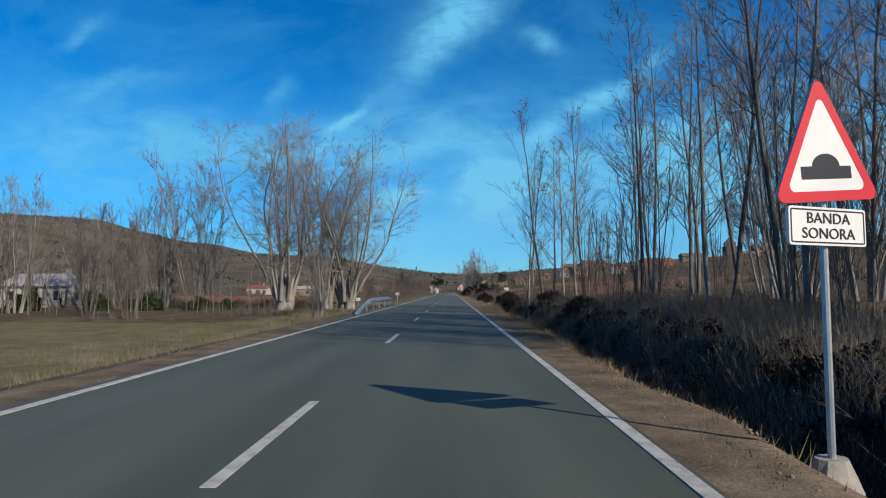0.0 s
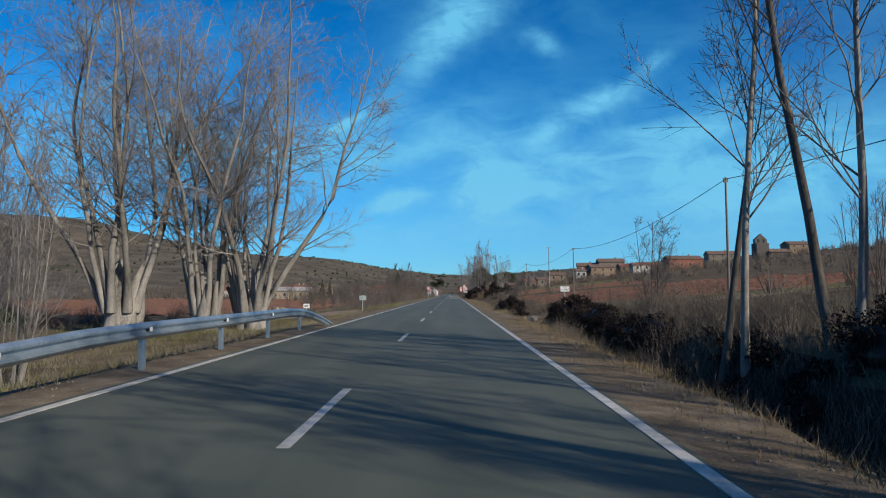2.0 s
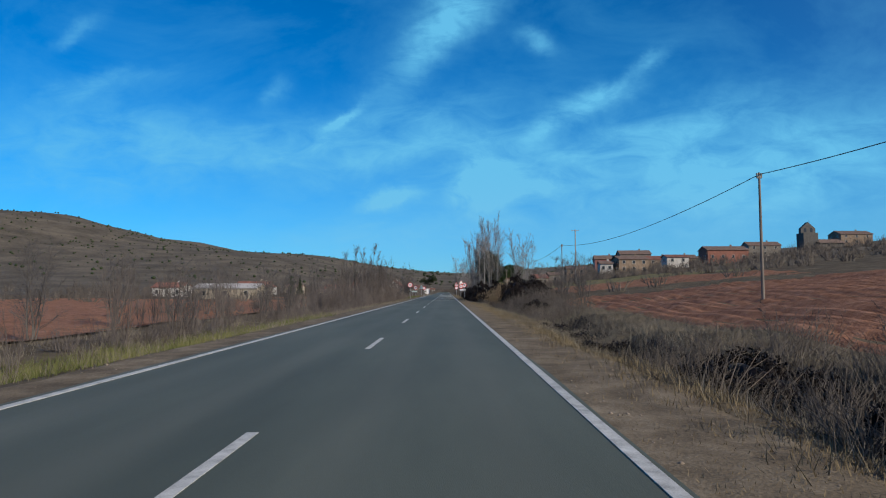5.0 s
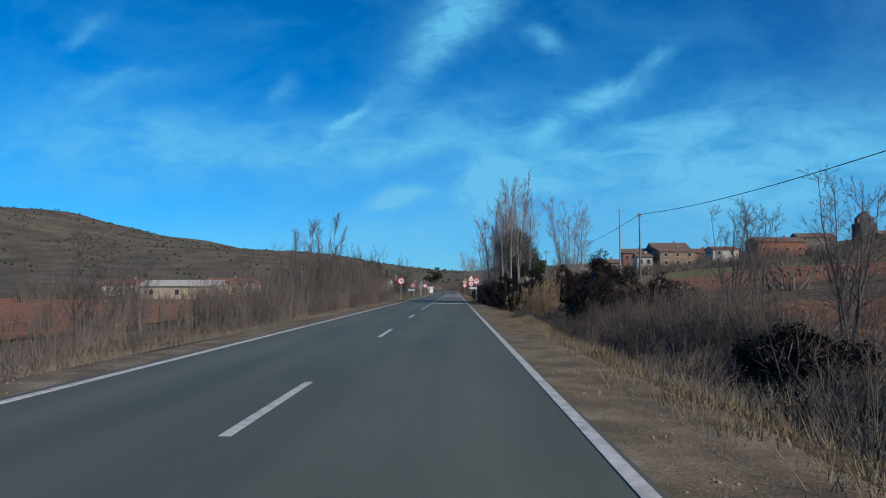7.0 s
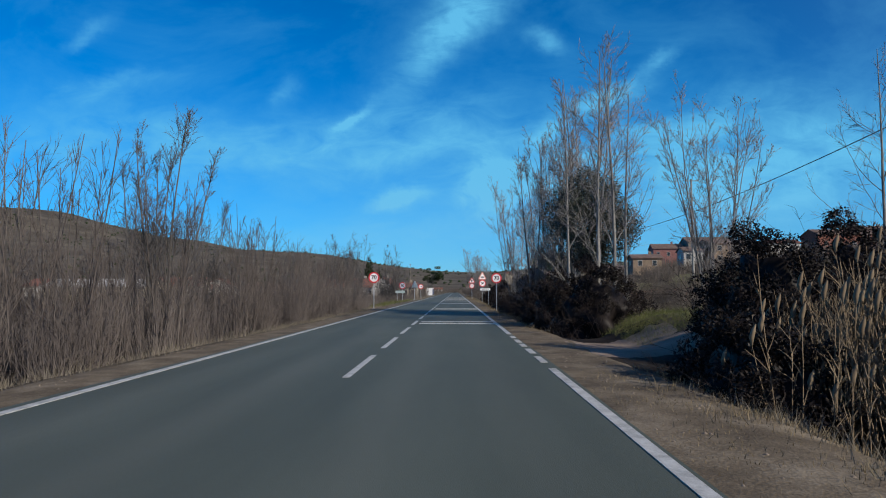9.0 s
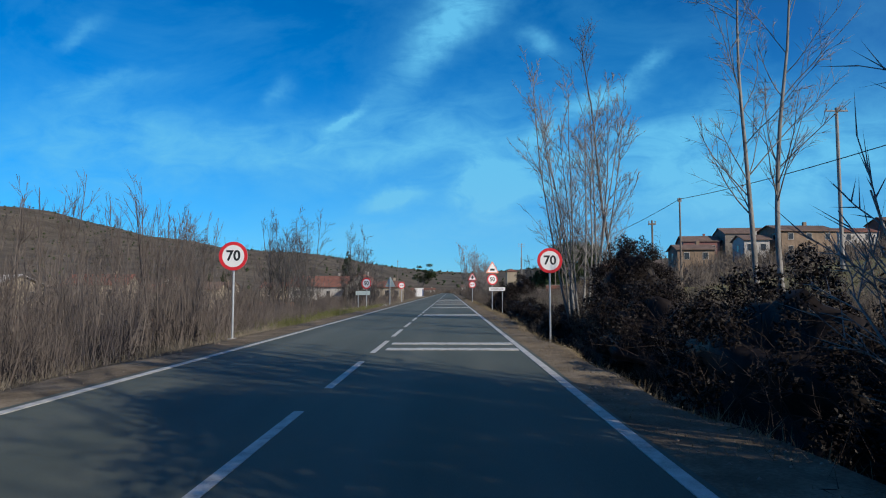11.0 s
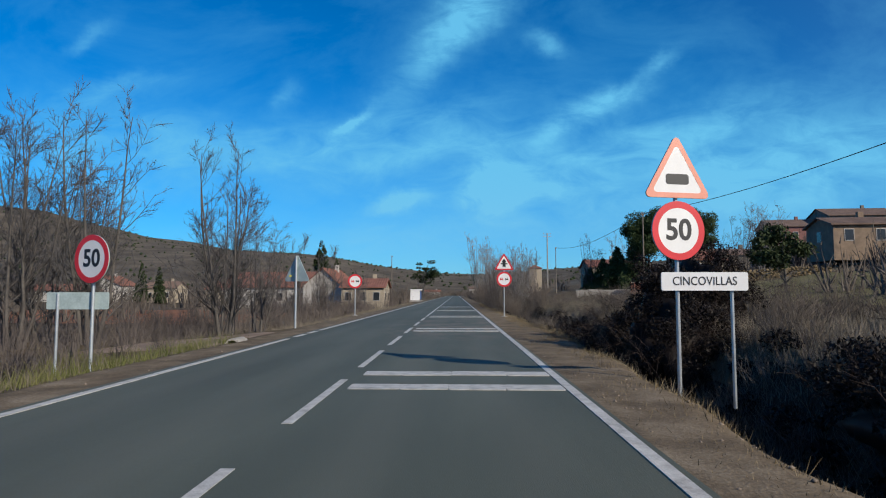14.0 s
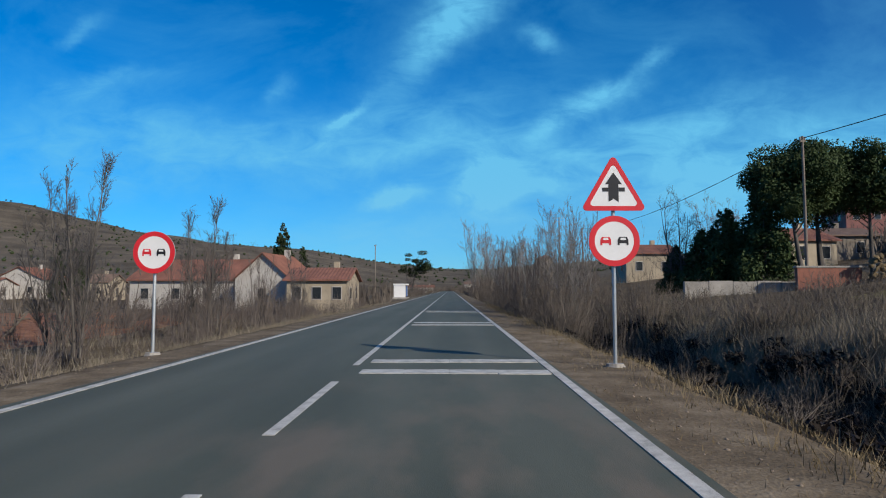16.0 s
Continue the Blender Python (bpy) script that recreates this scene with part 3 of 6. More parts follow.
verge("meadow", -34, -5.2, -30, 46, M_MEADOW, "green-yellow winter meadow beside the road", 7, "meadow", 0.05)
f1 = sheet("field_left", np.arange(-95, -15, 1.6), np.arange(98, 250, 1.6), M_PLOUGH, 0.06, lambda x, y: 0.07 * np.sin(x * 2.2) + 0.05 * lumps(x, y, 0.9))
f5 = sheet("field_far", np.arange(-64, -14.5, 1.2), np.arange(279, 319, 1.2), M_PLOUGH, 0.06, lambda x, y: 0.06 * np.sin(x * 2.2) + 0.05 * lumps(x, y, 0.9))
tagged(f5, "strip of bare orange-red soil before houses", "field", kind="structure")
tagged(f1, "flat ploughed field of bare orange-red soil", "field", kind="structure")
f2 = sheet("field_right", np.arange(10.8, 52, 0.28), np.arange(90, 149, 0.8), M_PLOUGH, 0.07, lambda x, y: (0.10 * np.sin(x * 2 * math.pi / 1.1) + 0.06 * lumps(x, y, 0.7)) * np.clip((y - 90) / 5, 0, 1) - 0.15 * np.clip((92.5 - y) / 2.5, 0, 1))
tagged(f2, "sloping ploughed field of red clods in rows", "field", kind="structure")
f4 = sheet("field_upper", np.arange(12.5, 46, 0.35), np.arange(164, 206, 0.9), M_PLOUGH, 0.07, lambda x, y: (0.08 * np.sin(x * 2 * math.pi / 1.1) + 0.06 * lumps(x, y, 0.7)) * np.clip((y - 164) / 4, 0, 1) - 0.2 * np.clip((168 - y) / 4, 0, 1) - 0.2 * np.clip((14.0 - x) / 1.5, 0, 1))
tagged(f4, "sloping patch of ploughed brown-red clods", "field", kind="structure")
f3 = sheet("pasture_right", np.arange(14, 60, 1.2), np.arange(205, 284, 1.2), M_MEADOW, 0.06, lambda x, y: 0.05 * lumps(x, y, 0.9))
tagged(f3, "sloping patch of thin green pasture", "pasture", kind="structure")


# ---------------------------------------------------------------- road signs
def post(parent, x, y, z0, z1, r=0.035, mat=None):
    v, f = cylinder(r, r, z0, z1, 10)
    v = [(a + x, b + y, c) for a, b, c in v]
    return part("post", (v, f), mat or M_GALV, parent, "galvanised steel post")


def footing(parent, x, y, z):
    g = np.random.default_rng(int(abs(y) * 10))
    v, f = cylinder(0.26, 0.15, z - 0.25, z + 0.03, 12, 2, 0.12, g)
    return part("footing", ([(a + x, b * 0.8 + y, c) for a, b, c in v], f), M_CONCRETE, parent, "rough concrete footing")


def bracket(parent, z, x=0.0, y=-0.05):
    return part("bracket", bevelled(x - 0.06, x + 0.06, y, y + 0.1, z - 0.02, z + 0.02, 0.006), M_GALV, parent)


def tri_outline(side, z, r):
    h = side * 0.866
    return rounded([(-side / 2, z), (side / 2, z), (0, z + h)], r, 6)


def triangle_plate(parent, side, z, border, symbol, y=-0.07, back=False, turn=0.0, lean=0.0):
    """Warning triangle whose base line is at height z; it faces -y."""
    base = part("triangle_plate", plate(tri_outline(side, z, side * 0.055), y, y + 0.025), M_SIGNBACK, parent, "aluminium triangle plate")
    base.matrix_local = pose(0, 0, z, 0, lean, turn) @ pose(0, 0, -z)
    if back:
        for zz in (z + 0.2 * side, z + 0.5 * side):
            part("stiffener", box(-side * 0.18, side * 0.18, y + 0.026, y + 0.045, zz - 0.015, zz + 0.015), M_GALV, base)
        return base
    inner = [(px * 0.76, z + side * 0.289 + (pz - z - side * 0.289) * 0.76) for px, pz in tri_outline(side, z, side * 0.055)]
    part("border", ring(tri_outline(side, z, side * 0.055), inner, y - 0.006, y - 0.001), border, base, "red border")
    part("sign_face", plate(inner, y - 0.004, y - 0.001), M_SIGNWHITE, base, "white face")
    for o in symbol(z, side):
        part("symbol", plate(o, y - 0.008, y - 0.004), M_SIGNBLACK, base, "black symbol")
    return base


def round_plate(parent, dia, z, x=0.0, y=-0.07, words="", cars=False, turn=0.0):
    base = part("round_plate", plate(circle_outline(dia / 2, z, 40, x), y, y + 0.025), M_SIGNBACK, parent, "round aluminium plate")
    base.matrix_local = pose(0, 0, 0, 0, 0, turn)
    part("border", ring(circle_outline(dia / 2, z, 40, x), circle_outline(dia * 0.385, z, 40, x), y - 0.006, y - 0.001), M_SIGNRED, base, "red ring")
    part("sign_face", plate(circle_outline(dia * 0.387, z, 40, x), y - 0.004, y - 0.001), M_SIGNWHITE, base, "white face")
    if words:
        text_part(words, dia * 0.50, x, y - 0.006, z, M_SIGNBLACK, base, 1.0, 0.012)
    if cars:
        for cx, m, lab in ((-dia * 0.17, M_SIGNRED, "red car shape"), (dia * 0.17, M_SIGNBLACK, "black car shape")):
            w = dia * 0.105
            o = [(cx - w * 0.75, z - 0.03), (cx - w, z - 0.03), (cx - w, z - 0.075), (cx - w * 0.65, z - 0.075), (cx - w * 0.65, z - 0.04), (cx + w * 0.65, z - 0.04),
                 (cx + w * 0.65, z - 0.075), (cx + w, z - 0.075), (cx + w, z + 0.015), (cx + w * 0.72, z + 0.075), (cx - w * 0.72, z + 0.075), (cx - w, z + 0.015)]
            part("symbol", plate([(a, b) for a, b in o[1:]], y - 0.009, y - 0.004), m, base, lab)
            part("symbol", plate(rounded([(cx - w * 0.55, z + 0.018), (cx + w * 0.55, z + 0.018), (cx + w * 0.42, z + 0.058), (cx - w * 0.42, z + 0.058)], 0.008, 2), y - 0.011, y - 0.008), M_SIGNWHITE, base)
    return base


def board(parent, x0, x1, z0, z1, mat, y=-0.07, words="", size=0.2, rim=True, wide=1.0):
    base = part("board", plate(rounded([(x0, z0), (x1, z0), (x1, z1), (x0, z1)], 0.03, 3), y, y + 0.03), mat, parent)
    if rim:
        o = rounded([(x0 + 0.02, z0 + 0.02), (x1 - 0.02, z0 + 0.02), (x1 - 0.02, z1 - 0.02), (x0 + 0.02, z1 - 0.02)], 0.02, 3)
        i = rounded([(x0 + 0.032, z0 + 0.032), (x1 - 0.032, z0 + 0.032), (x1 - 0.032, z1 - 0.032), (x0 + 0.032, z1 - 0.032)], 0.012, 3)
        part("rim", ring(o, i, y - 0.004, y - 0.001), M_SIGNBLACK, base, "thin black rim")
    if words:
        text_part(words, size, (x0 + x1) / 2, y - 0.004, (z0 + z1) / 2, M_SIGNBLACK, base, wide, 0.0)
    return base


def hump(z, side):
    b = z + side * 0.15
    w = side * 0.235
    o = [(-w, b), (w, b), (w, b + side * 0.085), (w * 0.55, b + side * 0.085)]
    o += [(w * 0.55 * math.cos(a), b + side * 0.085 + side * 0.085 * math.sin(a)) for a in np.linspace(0.3, math.pi - 0.3, 9)]
    return [o + [(-w * 0.55, b + side * 0.085), (-w, b + side * 0.085)]]


def dark_block(z, side):
    b = z + side * 0.25
    return [rounded([(-side * 0.17, b - side * 0.07), (side * 0.17, b - side * 0.07), (side * 0.17, b + side * 0.07), (-side * 0.17, b + side * 0.07)], side * 0.035, 3)]


def junction(z, side):
    b = z + side * 0.13
    w = side * 0.075
    arrow = [(-w, b), (0, b + side * 0.05), (w, b), (w, b + side * 0.27), (w * 1.7, b + side * 0.27), (0, b + side * 0.45), (-w * 1.7, b + side * 0.27), (-w, b + side * 0.27)]
    bar = [(-side * 0.17, b + side * 0.16), (-w - 0.003, b + side * 0.16), (-w - 0.003, b + side * 0.22), (-side * 0.17, b + side * 0.22)]
    return [arrow, bar, [(-x, q) for x, q in bar][::-1]]


s = thing("bump_warning_sign", 5.09, 5.7, -0.08, "red-bordered triangular bump warning sign with lettered plate on a steel post", "road sign", turn=22)
post(s, 0, 0, -0.3, 3.2)
footing(s, 0, 0, -0.02)
triangle_plate(s, 1.34, 2.28, M_SIGNRED, hump, lean=-5)
board(s, -0.50, 0.46, 1.88, 2.22, M_SIGNWHITE, words="BANDA\nSONORA", size=0.135, wide=1.18)
bracket(s, 2.05)
bracket(s, 2.6)

s = thing("livestock_crossing_sign", 8.1, 73.3, 0.15, "small white lettered sign on a thin post beside a dirt track", "road sign")
post(s, 0, 0, -0.3, 1.62, 0.03)
board(s, -0.27, 0.27, 1.30, 1.63, M_SIGNWHITE, words="PASO\nDE GANADO", size=0.115, wide=0.75)

s = thing("sign_seen_from_behind", -5.9, 88.5, -0.45, "small grey sign plate seen from behind on a post", "road sign")
post(s, 0, 0, -0.3, 1.65, 0.035)
board(s, -0.28, 0.28, 1.22, 1.6, M_SIGNBACK, 0.04, rim=False)
s = thing("field_sign", -12.8, 98.2, -0.85, "small white sign on a short post in dry grass", "road sign")
post(s, 0, 0, -0.3, 0.75, 0.03)
board(s, -0.3, 0.3, 0.72, 1.15, M_SIGNWHITE, rim=False)
for zz in (0.86, 1.0):
    part("writing_bar", box(-0.2, 0.2, -0.076, -0.07, zz - 0.025, zz + 0.025), M_SIGNBLACK, s, "dark bar of writing")
s = thing("stop_sign_back", -17.3, 90.8, -0.85, "bluish sign plate seen at an angle on a thin post", "road sign", turn=60)
post(s, 0, 0, -0.3, 1.5, 0.03)
board(s, -0.32, 0.32, 0.9, 1.5, M_SIGNBACK, rim=False)

for x, y in ((-5.0, 209.0), (5.35, 212.0)):
    s = thing("speed_limit_sign", x, y, zg(x, y), "round red-ringed seventy speed limit sign on a steel post", "road sign", "speed limit signs")
    top = 2.5 - zg(x, y)
    post(s, 0, 0, -0.3, top + 0.3)
    footing(s, 0, 0, 0.0)
    round_plate(s, 0.90, top, words="70")
    bracket(s, top)

s = thing("town_entry_sign", 5.45, 244.1, -0.15, "faded livestock triangle over fifty limit and white town name board", "road sign")
post(s, 0, 0, -0.3, 4.1)
post(s, 0.88, 0, -0.3, 1.88, 0.03)
triangle_plate(s, 1.24, 3.12, M_SIGNFADED, dark_block, turn=14)
round_plate(s, 0.97, 2.58, words="50", turn=15)
board(s, -0.28, 1.12, 1.60, 1.90, M_SIGNWHITE, words="CINCOVILLAS", size=0.20, wide=0.84, rim=False)
for zz in (1.73, 2.56, 3.4):
    bracket(s, zz)

s = thing("speed_limit_sign", -5.8, 246.8, -0.55, "round red-ringed fifty sign beside a plate seen from behind", "road sign", "speed limit signs")
post(s, 0, 0, -0.3, 3.05)
footing(s, 0, 0, 0.0)
post(s, -0.78, 0.05, -0.3, 1.95, 0.03)
round_plate(s, 1.02, 2.68, words="50", turn=-22)
board(s, -1.02, 0.3, 1.62, 1.98, M_SIGNBACK, 0.05, rim=False)
bracket(s, 2.65)

s = thing("triangle_sign_back", -4.95, 260.2, -0.2, "pale triangular sign seen from behind on a steel post", "road sign")
post(s, 0, 0, -0.3, 3.2, 0.045)
triangle_plate(s, 1.36, 2.12, M_SIGNRED, hump, 0.05, back=True, turn=-24)
part("sticker", box(-0.30, -0.20, 0.043, 0.049, 2.32, 2.38), simple("yellow_label", (0.6, 0.5, 0.05), 0.1, bump=0), s, "small yellow sticker")

s = thing("no_overtaking_sign", -4.72, 274.4, 0.0, "round red-ringed no overtaking sign on a steel post", "road sign", "no overtaking signs")
post(s, 0, 0, -0.3, 2.55)
footing(s, 0, 0, 0.0)
round_plate(s, 0.92, 2.2, cars=True)
bracket(s, 2.2)
s = thing("junction_warning_sign", 4.75, 272.3, 0.02, "junction warning triangle over a round no overtaking sign", "road sign", "no overtaking signs")
post(s, 0, 0, -0.3, 3.8)
footing(s, 0, 0, 0.0)
triangle_plate(s, 1.22, 2.82, M_SIGNRED, junction)
round_plate(s, 0.93, 2.26, cars=True)
for zz in (2.26, 3.1):
    bracket(s, zz)

# ---------------------------------------------------------------- guardrail
rail = thing("guardrail", -4.15, 50, 0, "bluish galvanised W-beam guardrail with ends sloping into the ground", "guardrail")
prof = [(0.0, 0.155), (0.03, 0.13), (0.075, 0.09), (0.075, 0.06), (0.01, 0.02), (0.01, -0.02), (0.075, -0.06), (0.075, -0.09), (0.03, -0.13), (0.0, -0.155)]
rail_y = [36.5, 38, 40, 42, 44, 46, 48, 50, 52, 54, 56, 58, 60, 61.5, 63, 64.2]
rail_z = [-0.06, 0.06, 0.26, 0.46, 0.60, 0.68, 0.70, 0.70, 0.70, 0.70, 0.70, 0.70, 0.64, 0.48, 0.22, -0.08]
rail_x = [0.25, 0.2, 0.14, 0.08, 0.03, 0, 0, 0, 0, 0, 0, 0, 0.02, 0.08, 0.2, 0.36]
v, f = [], []
for y, z, dx in zip(rail_y, rail_z, rail_x):
    for px, pz in prof:
        v.append((dx + px, y - 50, z + pz))
    for px, pz in prof:
        v.append((dx + px - 0.004, y - 50, z + pz))
for j in range(1, len(rail_y)):
    for o in (0, 10):
        for k in range(9):
            q = ((j - 1) * 20 + o + k, (j - 1) * 20 + o + k + 1, j * 20 + o + k + 1, j * 20 + o + k)
            f.append(q if o else q[::-1])
part("beam", (v, f), M_RAIL, rail, "corrugated steel beam")
for y in np.arange(40, 63, 4.0):
    zt = float(np.interp(y, rail_y, rail_z)) + 0.08
    if zt > 0.3:
        dx = float(np.interp(y, rail_y, rail_x))
        bm = bevelled(dx - 0.13, dx - 0.03, y - 50.06, y - 49.94, -0.6, zt, 0.012)
        p = part("rail_post", bm, M_RAIL, rail)
        part("spacer", box(dx - 0.03, dx + 0.01, y - 50.07, y - 49.93, zt - 0.2, zt - 0.03), M_RAIL, p)
        part("reflector", box(dx + 0.07, dx + 0.085, y - 50.04, y - 49.96, zt - 0.1, zt - 0.02), M_WHITEPAINT, p)


# ---------------------------------------------------------------- poles and cables
def utility_pole(x, y, top, label, mat, arm=0.5, r=0.12, arms=1):
    z = zg(x, y)
    h = top - z
    t = thing("utility_pole", x, y, z, label, "utility pole", "roadside poles")
    g = np.random.default_rng(int(abs(y)))
    part("shaft", cylinder(r, r * 0.65, -0.4, h, 10, 6, 0.04, g), mat, t)
    for k in range(arms):
        a = part("crossarm", bevelled(-arm, arm, -0.05, 0.05, h - 0.3 - 0.7 * k, h - 0.2 - 0.7 * k, 0.012), M_GALV if arms > 1 else mat, t)
        for dx in (-arm * 0.85, arm * 0.85):
            v, f = cylinder(0.035, 0.05, h - 0.2 - 0.7 * k, h - 0.04 - 0.7 * k, 8)
            part("insulator", ([(q + dx, w, e) for q, w, e in v], f), M_CONCRETE, a)
    return (x, y, top - 0.1)


def cable(a, b, sag, r=0.022, group="overhead cables"):
    a, b = Vector(a), Vector(b)
    n = 24
    pts = [a.lerp(b, i / n) - Vector((0, 0, 4 * sag * (i / n) * (1 - i / n))) for i in range(n + 1)]
    v, f = [], []
    for i, p in enumerate(pts):
        for k in range(5):
            an = 2 * math.pi * k / 5
            v.append((p.x - a.x + r * math.cos(an), p.y - a.y, p.z - a.z + r * math.sin(an)))
        if i:
            f += [((i - 1) * 5 + k, (i - 1) * 5 + (k + 1) % 5, i * 5 + (k + 1) % 5, i * 5 + k) for k in range(5)]
    ob = part("overhead_cable", (v, f), M_CABLE)
    ob.location = a
    return tagged(ob, "thin black overhead cable strung between poles", "cable", group)


tops = [(17.0, -30, 8.0)]
for x, y, top in ((17.6, 22.0, 7.6), (17.7, 73.4, 8.2), (17.8, 121.0, 7.4), (18.1, 177.5, 7.9), (18.5, 235.0, 8.2), (18.8, 291.0, 8.8), (19.4, 345.0, 9.6)):
    tops.append(utility_pole(x, y, top, "slim weathered wooden utility pole standing in scrub", M_WOODPOLE, 0.13, 0.085))
tops[0] = (17.3, -30, 8.0)
utility_pole(17.3, -30, 8.1, "slim weathered wooden utility pole standing in scrub", M_WOODPOLE, 0.13, 0.085)
for a, b in zip(tops, tops[1:]):
    cable(a, b, 1.1)
utility_pole(32.6, 239.0, 16.0, "tall pale concrete power pole with a steel crossarm", M_CONCRETE, 0.9, 0.17, 1)
utility_pole(26.0, 401.0, 17.5, "tall pale concrete power pole with double steel crossarms", M_CONCRETE, 1.1, 0.2, 2)
utility_pole(-17.0, 417.0, 12.5, "slim wooden pole standing beside roadside scrub", M_WOODPOLE, 0.3, 0.14)
utility_pole(15.5, 232.0, 6.2, "slim wooden pole standing beside roadside scrub", M_WOODPOLE, 0.25, 0.09)


# ---------------------------------------------------------------- buildings
def window(parent, x, z, w, h, y, face=-1, name="window", wmat=None):
    fr = part(name, box(x - w / 2 - 0.08, x + w / 2 + 0.08, y - (0.05 if face < 0 else -0.0), y + (0.0 if face < 0 else 0.05), z - 0.08, z + h + 0.08), M_FRAMEW, parent)
    part("pane", box(x - w / 2, x + w / 2, y - (0.07 if face < 0 else -0.05), y - (0.05 if face < 0 else -0.07), z, z + h), wmat or M_GLASS, fr, "dark pane")
    return fr


def house(x, y, w, d, h, rise, wall, roof, label, turn=0.0, z=None, ridge="x", windows=2, floors=1, door=False, chimney=True, seed=0, group="village houses", side_windows=True):
    """A house with a gabled roof; its front looks towards -y before the turn."""
    z0 = zg(x, y) - 0.1 if z is None else z
    t = thing("house", x, y, z0, label, "house", group, turn)
    a, b = w / 2, d / 2
    if ridge == "x":
        v = [(-a, -b, -1.2), (a, -b, -1.2), (a, b, -1.2), (-a, b, -1.2), (-a, -b, h), (a, -b, h), (a, b, h), (-a, b, h), (-a, 0, h + rise), (a, 0, h + rise)]
        f = [(0, 1, 5, 4), (2, 3, 7, 6), (1, 2, 6, 9, 5), (3, 0, 4, 8, 7)]
    else:
        v = [(-a, -b, -1.2), (a, -b, -1.2), (a, b, -1.2), (-a, b, -1.2), (-a, -b, h), (a, -b, h), (a, b, h), (-a, b, h), (0, -b, h + rise), (0, b, h + rise)]
        f = [(0, 1, 5, 8, 4), (2, 3, 7, 9, 6), (1, 2, 6, 5), (3, 0, 4, 7)]
    part("wall", (v, f), wall, t)
    # roof slabs with tile ridges running down the slope
    o, th = 0.35, 0.14
    L = (w if ridge == "x" else d) / 2 + o
    S = (d if ridge == "x" else w) / 2
    n = max(8, int(L * 2 / 0.35))
    rv, rf = [], []
    for i in range(n * 2 + 1):
        u = -L + 2 * L * i / (n * 2)
        up = 0.05 * (i % 2)
        eave = h - rise * o / S
        for q, zz in ((-S - o, eave), (0, h + rise), (S + o, eave)):
            p = (u, q) if ridge == "x" else (q, u)
            rv.append((*p, zz + th + up))
            rv.append((*p, zz + 0.01))
        if i:
            k, m = (i - 1) * 6, i * 6
            quads = [(k, m, m + 2, k + 2), (k + 2, m + 2, m + 4, k + 4), (k + 1, k + 3, m + 3, m + 1), (k + 3, k + 5, m + 5, m + 3), (k, k + 1, m + 1, m), (k + 4, m + 4, m + 5, k + 5)]
            rf += quads if ridge == "x" else [q[::-1] for q in quads]
    e = n * 2 * 6
    rf += [(0, 2, 3, 1), (2, 4, 5, 3), (e, e + 1, e + 3, e + 2), (e + 2, e + 3, e + 5, e + 4)]
    rp = part("roof", (rv, rf), roof, t)
    if chimney:
        cx, cy = (a * 0.4, 0.3) if ridge == "x" else (0.3, b * 0.4)
        part("chimney", bevelled(cx - 0.3, cx + 0.3, cy - 0.25, cy + 0.25, h + rise * 0.5, h + rise + 0.8, 0.03), wall, rp)
    fh = h / floors
    for fl in range(floors):
        for i in range(windows):
            wx = -a + w * (i + 0.5) / windows
            if door and fl == 0 and i == windows // 2:
                window(t, wx, 0.0, 1.0, 2.0, -b, name="door", wmat=M_WOODPOLE)
            else:
                window(t, wx, fl * fh + fh * 0.36, 0.85, min(1.15, fh * 0.45), -b)
        if side_windows:
            for sgn in (-1, 1):
                for i in range(max(1, int(d / 4))):
                    wy = -b + d * (i + 0.5) / max(1, int(d / 4))
                    q = fl * fh + fh * 0.36
                    x0, x1 = (a, a + 0.05) if sgn > 0 else (-a - 0.05, -a)
                    fr = part("window", box(x0, x1, wy - 0.5, wy + 0.5, q - 0.08, q + min(1.1, fh * 0.45) + 0.08), M_FRAMEW, t)
                    x0, x1 = (a + 0.05, a + 0.07) if sgn > 0 else (-a - 0.07, -a - 0.05)
                    part("pane", box(x0, x1, wy - 0.42, wy + 0.42, q, q + min(1.1, fh * 0.45)), M_GLASS, fr, "dark pane")
    return t


# left of the road
house(-53, 86, 9, 8, 3.0, 1.5, M_WHITEWALL, M_GREYROOF, "white single-storey house with grey roof behind bare trees", 0, -0.9, windows=3, door=True)
house(-38, 84, 3.4, 3, 2.2, 0.5, M_CREAMWALL, M_GREYROOF, "small cream garden shed behind bare trees", 0, -0.9, windows=1, chimney=False, side_windows=False)
house(-58, 264, 17, 9, 3.0, 1.2, M_CREAMWALL, M_GREYROOF, "long cream farm shed with pale grey roof", 0, -0.9, windows=3, chimney=False)
house(-66, 312, 11, 9, 3.3, 1.9, M_CREAMWALL, M_TILE, "cream house with terracotta roof behind scrub", 10, -0.6, windows=2)
house(-90, 300, 10, 8, 3.2, 1.5, M_WHITEWALL, M_TILE, "distant white house with terracotta roof", 0, windows=3)
g = house(-28.8, 268, 4.2, 5, 2.5, 0.8, M_CREAMWALL, M_OLDTILE, "pale open-fronted garage with faded pink roof", 4, -0.85, windows=0, chimney=False, side_windows=False)
# dark panel on the closed wall, painted shade of the open front
part("doorway", box(-0.9, 1.3, -2.56, -2.5, -0.2, 2.0), M_GLASS, g, "dark panel standing for shade inside the garage")
house(-33.8, 271, 4.0, 6, 2.0, 0.6, M_CREAMWALL, M_OLDTILE, "low cream outbuilding with faded pink roof", 4, -0.85, windows=1, chimney=False)
house(-27, 336, 15, 9, 3.4, 2.3, M_WHITEWALL, M_TILE, "white house with long red tiled roof and gable", -6, -0.9, windows=4)
